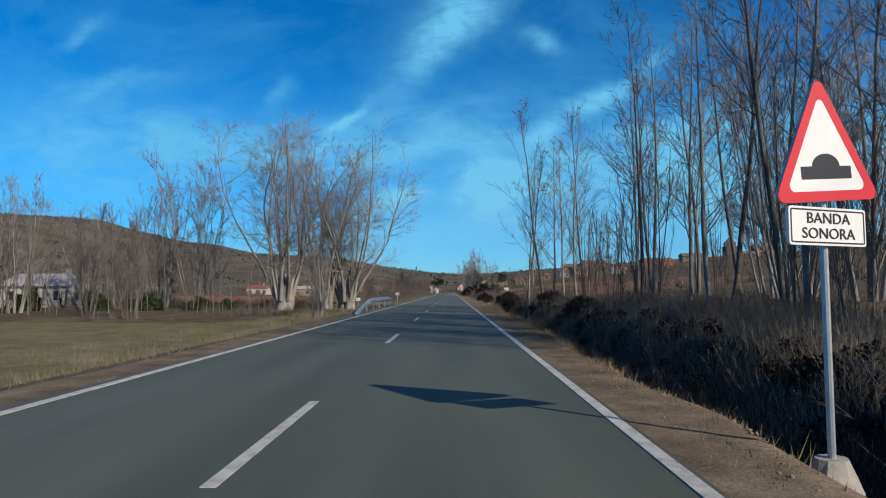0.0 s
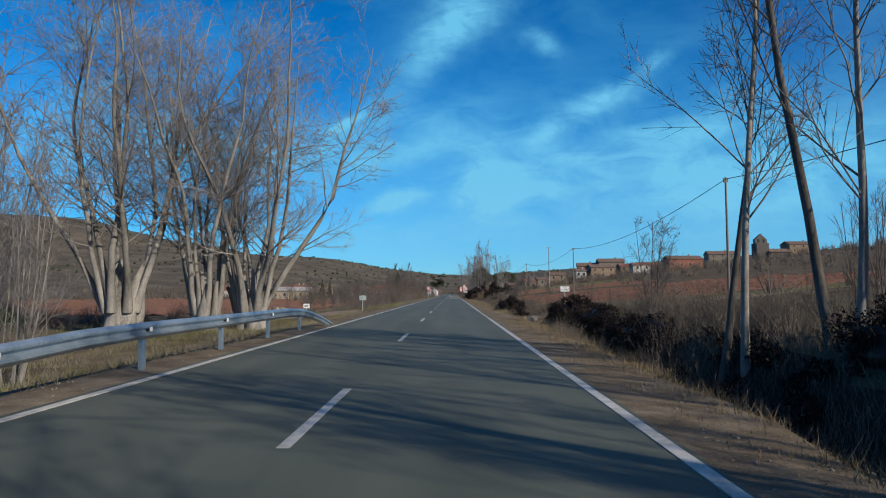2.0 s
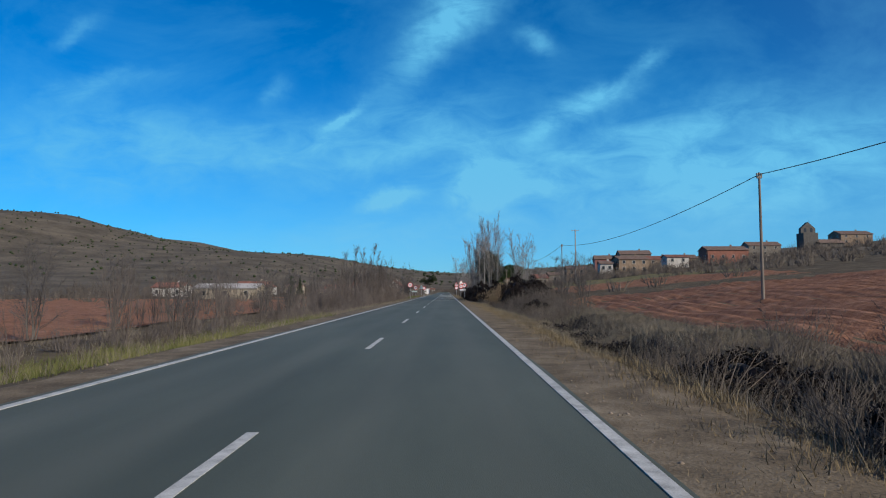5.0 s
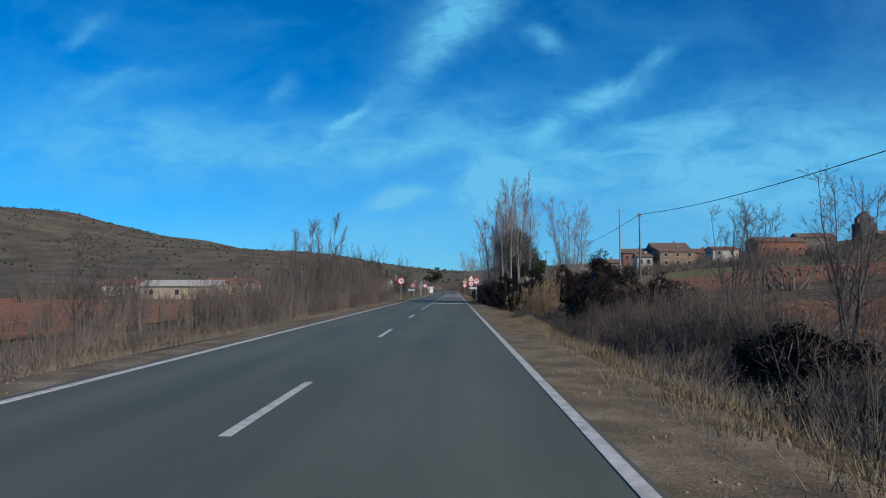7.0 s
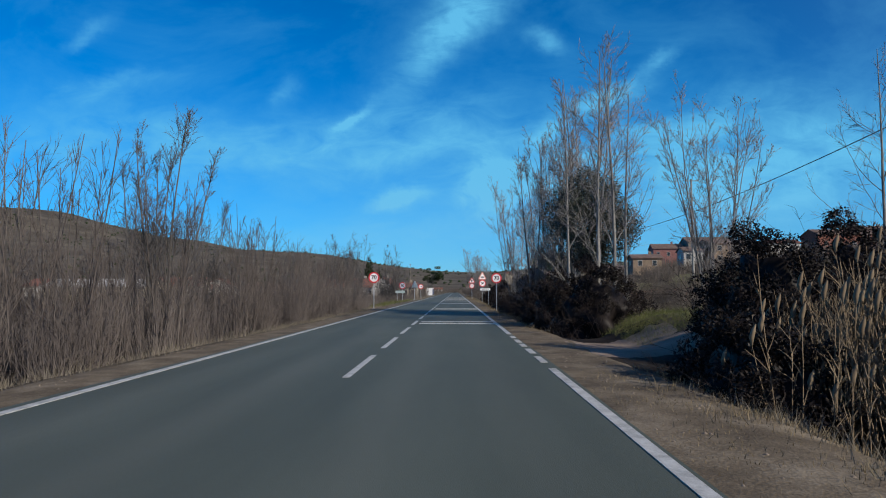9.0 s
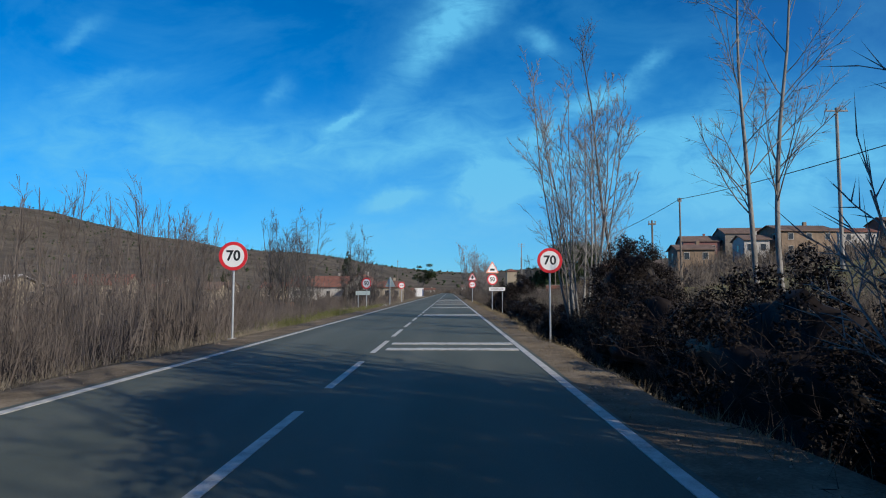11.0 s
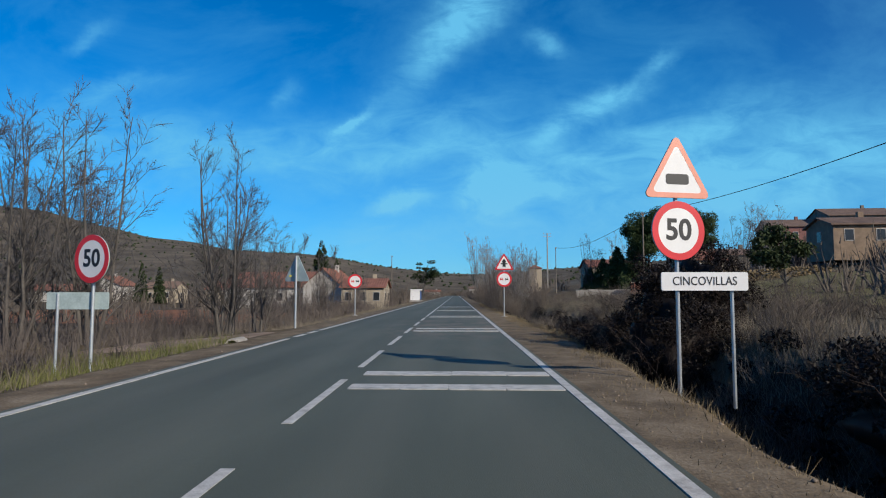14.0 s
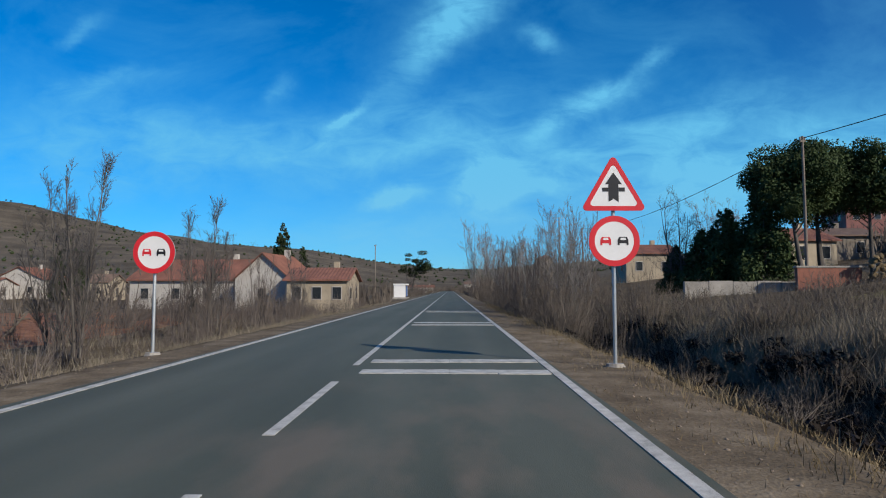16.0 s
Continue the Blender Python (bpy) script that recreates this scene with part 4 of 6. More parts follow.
house(-17.5, 331, 6, 9, 3.4, 2.6, M_WHITEWALL, M_TILE, "white gable-fronted house wing with red roof", -6, -0.9, ridge="y", windows=1)
house(-11.5, 327, 6.0, 8, 2.9, 1.2, M_CREAMWALL, M_TILE, "cream house with terracotta hipped roof near the road", 0, -0.6, windows=3)
house(-86, 392, 10, 9, 4.2, 2.4, M_WHITEWALL, M_TILE, "white gabled house with red roof beyond a field", 0, -0.8, ridge="y", windows=2)
house(-90, 380, 13, 7, 3.0, 1.3, M_WHITEWALL, M_TILE, "low white house with orange-red tiled roof", 0, -0.8, windows=4, chimney=False)
house(-70, 388, 8, 7, 3.6, 1.5, M_CREAMWALL, M_OLDTILE, "cream house with weathered roof beyond a field", 0, -0.8, windows=2)
house(-46, 372, 12, 8, 3.2, 1.6, M_CREAMWALL, M_TILE, "cream house with red tiled roof behind saplings", 0, -0.8, windows=3)
# village on the slope to the right of the road
house(55.5, 302, 4.2, 6, 3.0, 0.9, M_WHITEWALL, M_OLDTILE, "half white village house with weathered tile roof", -6, 7.4, windows=2)
house(64, 303, 10, 8, 4.5, 1.2, M_OCHREWALL, M_OLDTILE, "ochre stone village house with weathered tile roof", 4, 7.4, windows=3, floors=2)
house(46, 305, 6.5, 6, 2.7, 0.9, M_OCHREWALL, M_OLDTILE, "low ochre stone house with weathered tile roof", -4, 6.2, windows=2)
house(87, 324, 8, 6, 2.6, 0.9, M_WHITEWALL, M_TILE, "small bright white house with red tiled roof", 0, 11.2, windows=2, chimney=False)
house(104, 366, 13, 9, 4.0, 1.6, M_OCHREWALL, M_OLDTILE, "ochre village house with brown tiled roof", 0, windows=4)
house(88, 346, 10, 8, 4.5, 1.5, M_OCHREWALL, M_TILE, "ochre village house with terracotta roof", 0, windows=3, floors=2)
house(112, 340, 16, 9, 5.0, 1.6, M_BRICK, M_OLDTILE, "long red-brown village barn with old roof", 0, windows=4)
house(146, 378, 14, 9, 5.0, 1.8, M_GREYSTONE, M_OLDTILE, "grey stone village house with old tiled roof", -5, windows=3, floors=2)
house(72, 368, 9.5, 9, 7.4, 1.7, M_PINKWALL, M_OLDTILE, "two-storey dark pink house on a terrace", -8, windows=3, floors=2)
house(84, 366, 13, 10, 8.0, 1.8, M_GREYSTONE, M_OLDTILE, "tall grey stone house on a terraced slope", -5, 9.2, windows=3, floors=2)
house(36.5, 325, 5.0, 6, 2.8, 1.2, M_CREAMWALL, M_TILE, "small cream house with red tiled roof beside a pine", 10, windows=2)
house(29, 350, 7, 8, 3.6, 1.3, M_CREAMWALL, M_TILE, "cream house with orange tiled roof behind hedges", 0, windows=2)
house(46, 336, 9, 7, 3.0, 1.0, M_GREYSTONE, M_OLDTILE, "low grey stone outbuilding with old roof", 0, windows=2)
house(196, 392, 15, 10, 5, 1.8, M_OCHREWALL, M_OLDTILE, "ochre village house with old tiled roof", 0, windows=3, floors=2)
house(-13, 648, 9, 7, 3.4, 1.4, M_WHITEWALL, M_TILE, "distant white house beside the road", 0, windows=3)
house(15, 660, 9, 7, 3.6, 1.4, M_WHITEWALL, M_OLDTILE, "distant white house beside the road", 0, windows=3)
house(-24, 690, 10, 8, 3.6, 1.4, M_CREAMWALL, M_TILE, "distant cream house beside the road", 0, windows=3)

# church with a bell gable
cz = zg(172, 384)
church = thing("church", 172, 384, cz - 0.2, "grey stone church with a pointed bell gable", "church")
part("nave", box(2, 13, -5, 6, -2, 3.4), M_SHADESTONE, church)
part("nave_roof", ([(1.5, -5.6, 3.3), (13.5, -5.6, 3.3), (13.5, 6.6, 3.3), (1.5, 6.6, 3.3), (1.5, 0.5, 5.4), (13.5, 0.5, 5.4)], [(0, 1, 5, 4), (2, 3, 4, 5), (0, 4, 3), (1, 2, 5), (0, 3, 2, 1)]), M_OLDTILE, church)
tower = part("tower", box(-4.5, 2.2, -3, 3, -2, 8.2), M_SHADESTONE, church)
gable_o = [(-4.5, 8.2), (2.2, 8.2), (2.2, 10.4), (-1.15, 13.4), (-4.5, 10.4)]
part("bell_gable", plate(gable_o, -1.0, 1.0), M_SHADESTONE, church)
# dark plates on the solid gable stand for the shade in its arches
for bx in (-2.6, 0.3):
    part("bell_opening", plate(rounded([(bx - 0.6, 8.6), (bx + 0.6, 8.6), (bx + 0.6, 10.6), (bx - 0.6, 10.6)], 0.55, 5), -1.03, -1.0), M_GLASS, church, "dark arched plate standing for an opening's shade")
part("finial", cylinder(0.12, 0.04, 13.3, 14.6, 6), M_GREYSTONE, church)

# transformer tower, shelter, walls
tz = zg(22, 396)
t = thing("transformer_tower", 22, 396, tz, "small tan brick transformer tower with hipped roof", "tower")
part("wall", bevelled(-1.6, 1.6, -1.6, 1.6, -1, 5.8, 0.04), M_CREAMWALL, t)
part("roof", ([(-1.9, -1.9, 5.8), (1.9, -1.9, 5.8), (1.9, 1.9, 5.8), (-1.9, 1.9, 5.8), (0, 0, 6.8)], [(0, 1, 4), (1, 2, 4), (2, 3, 4), (3, 0, 4), (3, 2, 1, 0)]), M_TILE, t)
part("door", box(-0.5, 0.5, -1.66, -1.6, 0, 2.1), M_WOODPOLE, t)

t = thing("bus_shelter", -7.0, 372, -0.05, "white bus shelter with flat roof and pale panels", "bus shelter")
part("roof", bevelled(-1.3, 1.3, -1.2, 1.2, 2.15, 2.4, 0.04), M_WHITEPAINT, t)
part("back_wall", bevelled(-1.2, -1.1, -1.1, 1.1, 0, 2.15, 0.01), M_WHITEPAINT, t)
part("end_wall", bevelled(-1.1, 0.85, -1.1, -1.0, 0, 2.15, 0.01), M_WHITEPAINT, t)
part("end_panel", bevelled(0.35, 1.1, 0.9, 1.0, 0.3, 2.0, 0.01), M_GREYROOF, t, "pale grey end panel")
part("timetable_panel", bevelled(0.95, 1.2, -1.08, -1.0, 0.2, 1.95, 0.01), M_BLUE, t, "blue information panel")
part("bench", bevelled(-1.1, -0.6, -0.9, 0.9, 0.4, 0.48, 0.01), M_WOODPOLE, t)
part("slab", bevelled(-1.4, 1.4, -1.4, 1.4, -0.3, 0.02, 0.02), M_CONCRETE, t)

t = thing("brick_enclosure", 18.3, 288.5, zg(18.3, 288.5) - 0.1, "low red brick garden enclosure beside a pole", "wall")
part("front_wall", bevelled(-1.4, 1.4, -0.12, 0.12, -0.8, 1.0, 0.02), M_BRICK, t)
part("side_wall", bevelled(1.2, 1.4, 0.12, 2.6, -0.8, 1.0, 0.02), M_BRICK, t)
part("coping", bevelled(-1.45, 1.45, -0.16, 0.16, 1.0, 1.08, 0.015), M_CONCRETE, t)
t = thing("block_wall", 15.6, 289.6, zg(15.6, 289.6), "long low pale concrete block wall", "wall")
for k in range(5):
    part("panel", bevelled(-3.2 + 1.1 * k, -2.12 + 1.1 * k, -0.1, 0.1, -1.2, 0.55 + 0.03 * (k % 2), 0.015), M_CONCRETE, t)
wall_rng = np.random.default_rng(11)
t = thing("terrace_wall", 24, 288, zg(24, 288) - 0.2, "dry stone terrace wall of ochre boulders", "wall", turn=4)
stone_meshes = []
for q in range(4):
    bm = bmesh.new()
    bmesh.ops.create_icosphere(bm, subdivisions=1, radius=0.5)
    for vv in bm.verts:
        vv.co *= wall_rng.uniform(0.8, 1.15)
        vv.co.z *= 0.75
    me = bpy.data.meshes.new("stone")
    bm.to_mesh(me)
    bm.free()
    me.materials.append(M_STONE)
    stone_meshes.append(me)
ochre_meshes = []
for me in stone_meshes:
    me = me.copy()
    me.materials[0] = M_OCHRESTONE
    ochre_meshes.append(me)
for row in range(5):
    for k in range(52):
        ob = new("stone", ochre_meshes[int(wall_rng.integers(4))])
        ob.parent = t
        sc = wall_rng.uniform(0.22, 0.44)
        ob.matrix_local = pose(-4.2 + k * 0.28 + wall_rng.uniform(-0.08, 0.08), wall_rng.uniform(-0.15, 0.15), 0.06 + row * 0.2 + 0.02 * k + wall_rng.uniform(-0.05, 0.05), *wall_rng.uniform(-60, 60, 3)) @ Matrix.Diagonal((sc * wall_rng.uniform(0.7, 1.6), sc, sc * wall_rng.uniform(0.6, 1.1), 1))

# drain mouths and loose stones by the verges
t = thing("culvert_headwall", 5.75, 72.2, -0.35, "broken stone culvert headwall at a ditch", "culvert")
for k, (dx, dy, dz, sc) in enumerate([(0, 0, 0, 0.5), (0.45, 0.1, -0.05, 0.45), (-0.4, 0.05, -0.05, 0.4), (0.1, -0.35, -0.15, 0.42), (0.8, 0.3, -0.1, 0.5), (-0.1, 0.3, 0.15, 0.4), (0.5, 0.5, 0.15, 0.38)]):
    ob = new("stone", stone_meshes[k % 4])
    ob.parent = t
    ob.matrix_local = pose(dx, dy, dz, 20 * k, 13 * k, 37 * k) @ Matrix.Diagonal((sc * 1.2, sc, sc, 1))
v, f = cylinder(0.13, 0.11, -0.3, 0.45, 8, 2, 0.1, wall_rng)
part("marker_stone", ([(a + 0.25, b - 0.45, c) for a, b, c in v], f), M_CONCRETE, t, "upright pale marker stone")
t = thing("drain_pipe", -4.75, 252.6, -0.15, "broken concrete drain pipe mouth in dry grass", "drain pipe")
n = 14
o = circle_outline(0.24, 0, n)
i_ = circle_outline(0.18, 0, n)
part("pipe", ring(o, i_, -0.4, 0.4), M_CONCRETE, t)
# dark disc closing the bore, its colour stands for the shade within
part("pipe_inside", plate(circle_outline(0.18, 0, n), 0.1, 0.14), M_GLASS, t, "dark disc standing for the pipe's inner shade")
ob = new("stone", stone_meshes[1])
ob.parent = t
ob.matrix_local = pose(-0.55, -0.35, -0.05) @ Matrix.Scale(0.55, 4)
for k, (x, y) in enumerate(((-17.0, 101.5), (-16.3, 101.9), (-15.8, 101.3), (-16.5, 101.0))):
    ob = new("boulder", stone_meshes[k % 4])
    ob.matrix_world = pose(x, y, zg(x, y) + 0.25, 15 * k, 10, 40 * k) @ Matrix.Scale(1.1 + 0.2 * (k % 2), 4)
    tagged(ob, "grey boulder heaped at a field edge", "boulder", "heaped boulders")
t = thing("wire_fence", -13, 157, -0.85, "row of thin dark wooden fence posts in scrub", "fence")
for k in range(7):
    v, f = cylinder(0.06, 0.05, -0.3, 1.35, 7, 3, 0.08, wall_rng)
    part("fence_post", ([(a - 0.15 * k + wall_rng.uniform(-0.1, 0.1), b + (k - 3) * 2.6, c) for a, b, c in v], f), M_DARKBARK, t)

# ---------------------------------------------------------------- plants
def unit(a):
    return a / np.maximum(np.linalg.norm(a, axis=-1, keepdims=True), 1e-9)


def tubes(P, R, sides):
    """Vertices and quads of tubes along the polylines P (n, k, 3) with radii R (n, k)."""
    n, k = R.shape
    T = unit(np.gradient(P, axis=1))
    ref = np.where(np.abs(T[..., 2:3]) > 0.9, np.array([1.0, 0, 0]), np.array([0, 0, 1.0]))
    A = unit(np.cross(T, ref))
    B = np.cross(T, A)
    ang = np.arange(sides) * 2 * np.pi / sides
    ringv = P[:, :, None] + R[:, :, None, None] * (A[:, :, None] * np.cos(ang)[:, None] + B[:, :, None] * np.sin(ang)[:, None])
    v = ringv.reshape(-1, 3)
    base = (np.arange(n)[:, None, None] * k + np.arange(k - 1)[None, :, None]) * sides
    s, s2 = np.arange(sides)[None, None], (np.arange(sides)[None, None] + 1) % sides
    f = np.stack([base + s, base + s2, base + sides + s2, base + sides + s], -1).reshape(-1, 4)
    return v, f


def spikes(P, R):
    """Three-sided twigs tapering to a point, from the first to the last point of each polyline."""
    n = len(P)
    A, B = P[:, 0], P[:, -1]
    T = unit(B - A)
    S = unit(np.cross(T, np.array([0.31, 0.22, 0.93])))
    W = np.cross(T, S)
    r = R[:, :1]
    v = np.stack([A + S * r, A + (W * 0.87 - S * 0.5) * r, A - (W * 0.87 + S * 0.5) * r, B], 1).reshape(-1, 3)
    f = (np.array([(0, 1, 3), (1, 2, 3), (2, 0, 3)])[None] + (np.arange(n) * 4)[:, None, None]).reshape(-1, 3)
    return v, f


def join(geoms):
    vs, fs, o = [], [], 0
    if any(f.shape[1] == 3 for v, f in geoms):
        geoms = [(v, f if f.shape[1] == 3 else np.concatenate([f[:, :3], f[:, [0, 2, 3]]])) for v, f in geoms]
    for v, f in geoms:
        vs.append(v)
        fs.append(f + o)
        o += len(v)
    return np.concatenate(vs), np.concatenate(fs)


def grow(P, R, per, g, t0, t1, angle, length, up, k=4, thin=0.55, tip=0.006, taper=0.7, droop=0.0):
    """Side shoots on the polylines P, R: per shoots each, leaving at that angle and bending upwards."""
    n, m, _ = P.shape
    N = n * per
    idx = np.repeat(np.arange(n), per)
    t = g.uniform(t0, t1, N)
    q = t * (m - 1)
    i0 = np.minimum(q.astype(int), m - 2)
    w = (q - i0)[:, None]
    S = P[idx, i0] * (1 - w) + P[idx, i0 + 1] * w
    r = R[idx, i0] * (1 - w[:, 0]) + R[idx, i0 + 1] * w[:, 0]
    T = unit(P[idx, i0 + 1] - P[idx, i0])
    side = unit(np.cross(T, unit(g.normal(size=(N, 3)))))
    an = np.radians(angle) * g.uniform(0.65, 1.3, N)[:, None]
    D = T * np.cos(an) + side * np.sin(an)
    plen = np.linalg.norm(np.diff(P, axis=1), axis=2).sum(1)[idx]
    L = length * plen * (1 - taper * t) * g.uniform(0.6, 1.25, N)
    Q = np.zeros((N, k, 3))
    Q[:, 0] = S
    for j in range(1, k):
        D = unit(D + np.array([0, 0, up]) + g.normal(scale=0.10, size=(N, 3)) - np.array([0, 0, droop * j]))
        Q[:, j] = Q[:, j - 1] + D * (L / (k - 1))[:, None]
    rr = np.maximum(r * thin, tip * 1.5)
    return Q, rr[:, None] + (tip - rr)[:, None] * np.linspace(0, 1, k)[None]


def stems(g, count, h, r, lean, base, k=8, wander=0.05, rise=0.05):
    """Upright stems from near one foot; lean is the most that a stem leans, in radians."""
    a = g.uniform(0, 2 * np.pi) + np.arange(count) * 2 * np.pi / max(count, 1) + g.uniform(-0.4, 0.4, count)
    le = lean * (g.uniform(0.15, 1.0, count) if count > 1 else np.ones(1))
    D = np.stack([np.cos(a) * np.sin(le), np.sin(a) * np.sin(le), np.cos(le)], -1)
    D = unit(D + g.normal(scale=0.03, size=D.shape))
    L = h * g.uniform(0.80, 1.06, count)
    P = np.zeros((count, k, 3))
    P[:, 0] = np.stack([np.cos(a) * base, np.sin(a) * base, np.full(count, -0.3)], -1)
    for j in range(1, k):
        D = unit(D + g.normal(scale=wander, size=D.shape) + np.array([0, 0, rise]))
        P[:, j] = P[:, j - 1] + D * (L / (k - 1))[:, None]
    t = np.linspace(0, 1, k)[None]
    R = r * g.uniform(0.7, 1.1, count)[:, None] * (1 - 0.94 * t ** 0.85) + 0.008
    R[:, 0] *= 1.35
    return P, R


def bare_tree(kind, seed):
    """Wood and twigs of a leafless tree, as two meshes."""
    g = np.random.default_rng(seed)
    extra = []
    if kind == "spread":        # old many-stemmed poplar on a gnarled bole, wide crown
        P, R = stems(g, 10, 15.6, 0.16, 0.46, 0.60, 12, 0.10, 0.065)
        P[:, :, 2] += 1.2
        P1, R1 = grow(P, R, 17, g, 0.18, 0.97, 52, 0.33, 0.05, 6, 0.34, 0.008, 0.40)
        P2, R2 = grow(P1, R1, 8, g, 0.12, 1.0, 44, 0.46, 0.03, 4, 0.5, 0.006, 0.30)
        P3, R3 = grow(P2, R2, 8, g, 0.1, 1.0, 42, 0.55, 0.02, 3, 0.7, 0.0055, 0.25)
        B, Rb = stems(g, 6, 3.4, 0.46, 0.24, 0.36, 8, 0.08)
        extra = [tubes(B[i:i + 1], Rb[i:i + 1] * 0.95 + 0.05, 10) for i in range(len(B))]
    elif kind == "tall":        # tall slim poplar with rising limbs
        P, R = stems(g, 1, 15.0, 0.105, 0.10, 0.0, 12, 0.03)
        P1, R1 = grow(P, R, 21, g, 0.22, 0.97, 38, 0.36, 0.07, 6, 0.34, 0.007, 0.68)
        P2, R2 = grow(P1, R1, 8, g, 0.12, 1.0, 38, 0.38, 0.05, 3, 0.5, 0.005, 0.35)
        P3, R3 = grow(P2, R2, 6, g, 0.1, 1.0, 36, 0.55, 0.04, 2, 0.65, 0.0048, 0.25)
    elif kind == "clump":       # thicket of upright stems
        P, R = stems(g, 11, 12.5, 0.060, 0.30, 0.55, 9, 0.035, 0.04)
        P1, R1 = grow(P, R, 14, g, 0.16, 0.97, 27, 0.30, 0.07, 4, 0.42, 0.008, 0.55)
        P2, R2 = grow(P1, R1, 8, g, 0.12, 1.0, 34, 0.36, 0.06, 3, 0.6, 0.006, 0.30)
        P3, R3 = grow(P2, R2, 6, g, 0.1, 1.0, 34, 0.55, 0.05, 2, 0.7, 0.0055, 0.25)
    elif kind == "column":      # narrow columnar poplar
        P, R = stems(g, 4, 10.0, 0.07, 0.13, 0.25, 9, 0.03)
        P1, R1 = grow(P, R, 22, g, 0.08, 0.96, 20, 0.28, 0.12, 5, 0.42, 0.007, 0.6)
        P2, R2 = grow(P1, R1, 8, g, 0.12, 1.0, 34, 0.42, 0.07, 3, 0.5, 0.005, 0.35)
        P3, R3 = grow(P2, R2, 6, g, 0.1, 1.0, 34, 0.55, 0.06, 2, 0.65, 0.005, 0.25)
    elif kind == "round":       # roundish roadside tree
        P, R = stems(g, 5, 10.4, 0.095, 0.24, 0.25, 9, 0.05)
        P1, R1 = grow(P, R, 16, g, 0.12, 0.98, 40, 0.36, 0.06, 5, 0.45, 0.007, 0.6)
        P2, R2 = grow(P1, R1, 8, g, 0.12, 1.0, 38, 0.42, 0.05, 3, 0.55, 0.006, 0.30)
        P3, R3 = grow(P2, R2, 6, g, 0.1, 1.0, 36, 0.55, 0.04, 2, 0.65, 0.0055, 0.25)
    else:                       # sapling: few thin whips
        P, R = stems(g, 6, 6.5, 0.026, 0.26, 0.35, 8, 0.03)
        P1, R1 = grow(P, R, 10, g, 0.12, 0.97, 20, 0.32, 0.09, 3, 0.5, 0.005, 0.6)
        P2, R2 = grow(P1, R1, 4, g, 0.12, 1.0, 22, 0.65, 0.06, 2, 0.6, 0.0045, 0.4)
        P3, R3 = grow(P2, R2, 1, g, 0.2, 1.0, 24, 0.90, 0.04, 2, 0.65, 0.0045, 0.3)
    trunks = [tubes(P[i:i + 1], R[i:i + 1], 7) for i in range(len(P))] + extra
    return trunks, tubes(P1, R1, 4), join([tubes(P2, R2, 3), spikes(P3, R3)])


def tree_thing(name, kind, seed, label, bark, twig=None):
    trunks, limbs, twigs = bare_tree(kind, seed)
    t = tagged(new(name), label, "tree", "bare trees")
    for nm, (v, f), m in [("trunk", q, bark) for q in trunks] + [("branchwork", limbs, bark), ("crown", twigs, twig or M_TWIG)]:
        ob = big_mesh(nm, v, f, m)
        ob.parent = t
        if nm == "trunk":
            ob.data.shade_smooth()
        else:
            tagged(ob, kind="stuff")
    t.matrix_world = pose(0, 0, 0)
    return t


def plant(model, spots, used):
    """Set copies of a model at (x, y, scale, turn)."""
    for x, y, sc, turn in spots:
        m = pose(x, y, zg(x, y) - 0.05, 0, 0, turn) @ Matrix.Scale(sc, 4)
        if model.name not in used:
            used.add(model.name)
            model.matrix_world = m
        else:
            keep = model.scale.copy()
            model.scale = (1, 1, 1)
            copy_thing(model, m)
            model.scale = keep


USED = set()
L_TALL = "slender leafless poplar with pale grey rising branches"
L_CLUMP = "leafless clump of slim upright grey stems"
spread_a = tree_thing("poplar_tree", "spread", 21, "large many-stemmed bare poplar with gnarled pale boles", M_BARK)
spread_b = tree_thing("poplar_tree", "spread", 22, "large many-stemmed bare poplar with gnarled pale boles", M_BARK)
tall_a = tree_thing("slim_poplar", "tall", 31, L_TALL, M_BARK)
tall_b = tree_thing("slim_poplar", "tall", 32, "slender leafless poplar with dark grey rising branches", M_DARKBARK, M_DARKTWIG)
tall_c = tree_thing("slim_poplar", "tall", 33, L_TALL, M_BARK)
clump_a = tree_thing("poplar_clump", "clump", 41, L_CLUMP, M_BARK)
clump_b = tree_thing("poplar_clump", "clump", 42, L_CLUMP, M_BARK)
column_a = tree_thing("columnar_poplar", "column", 51, "narrow columnar leafless poplar with dense upright twigs", M_DARKBARK, M_DARKTWIG)
column_b = tree_thing("columnar_poplar", "column", 52, "narrow leafless poplar with pale upright stems and brownish twigs", M_BARK)
round_a = tree_thing("roadside_tree", "round", 61, "tall bare roadside tree with fine dark grey twigs", M_DARKBARK, M_DARKTWIG)
round_b = tree_thing("roadside_tree", "round", 62, "tall bare roadside tree with fine dark grey twigs", M_DARKBARK, M_DARKTWIG)


plant(spread_a, [(-10.6, 74.4, 1.18, 20)], USED)
plant(spread_b, [(-13.0, 73.4, 1.1, 140), (-17.6, 72.5, 1.34, 260), (-44, 78, 0.75, 30)], USED)
# last three poplars are added to shade the road, two of them out of view
plant(column_b, [(8.6, 192.4, 1.36, 100), (6.9, 194.4, 1.2, 210), (-40.5, 79.0, 1.3, 40), (15.5, 21.0, 1.35, 30), (12.9, 12.6, 1.2, 80), (13.9, 15.2, 1.2, 10)], USED)
plant(clump_a, [(-29.5, 77.0, 1.45, 120), (-9.2, 51.5, 0.5, 0), (13.4, 185.2, 0.75, 10), (7.9, 219, 0.92, 0), (9.0, 430, 1.5, 0),
                (-43, 64, 1.15, 20), (21, 306, 0.5, 15), (41, 342, 0.55, 70)], USED)
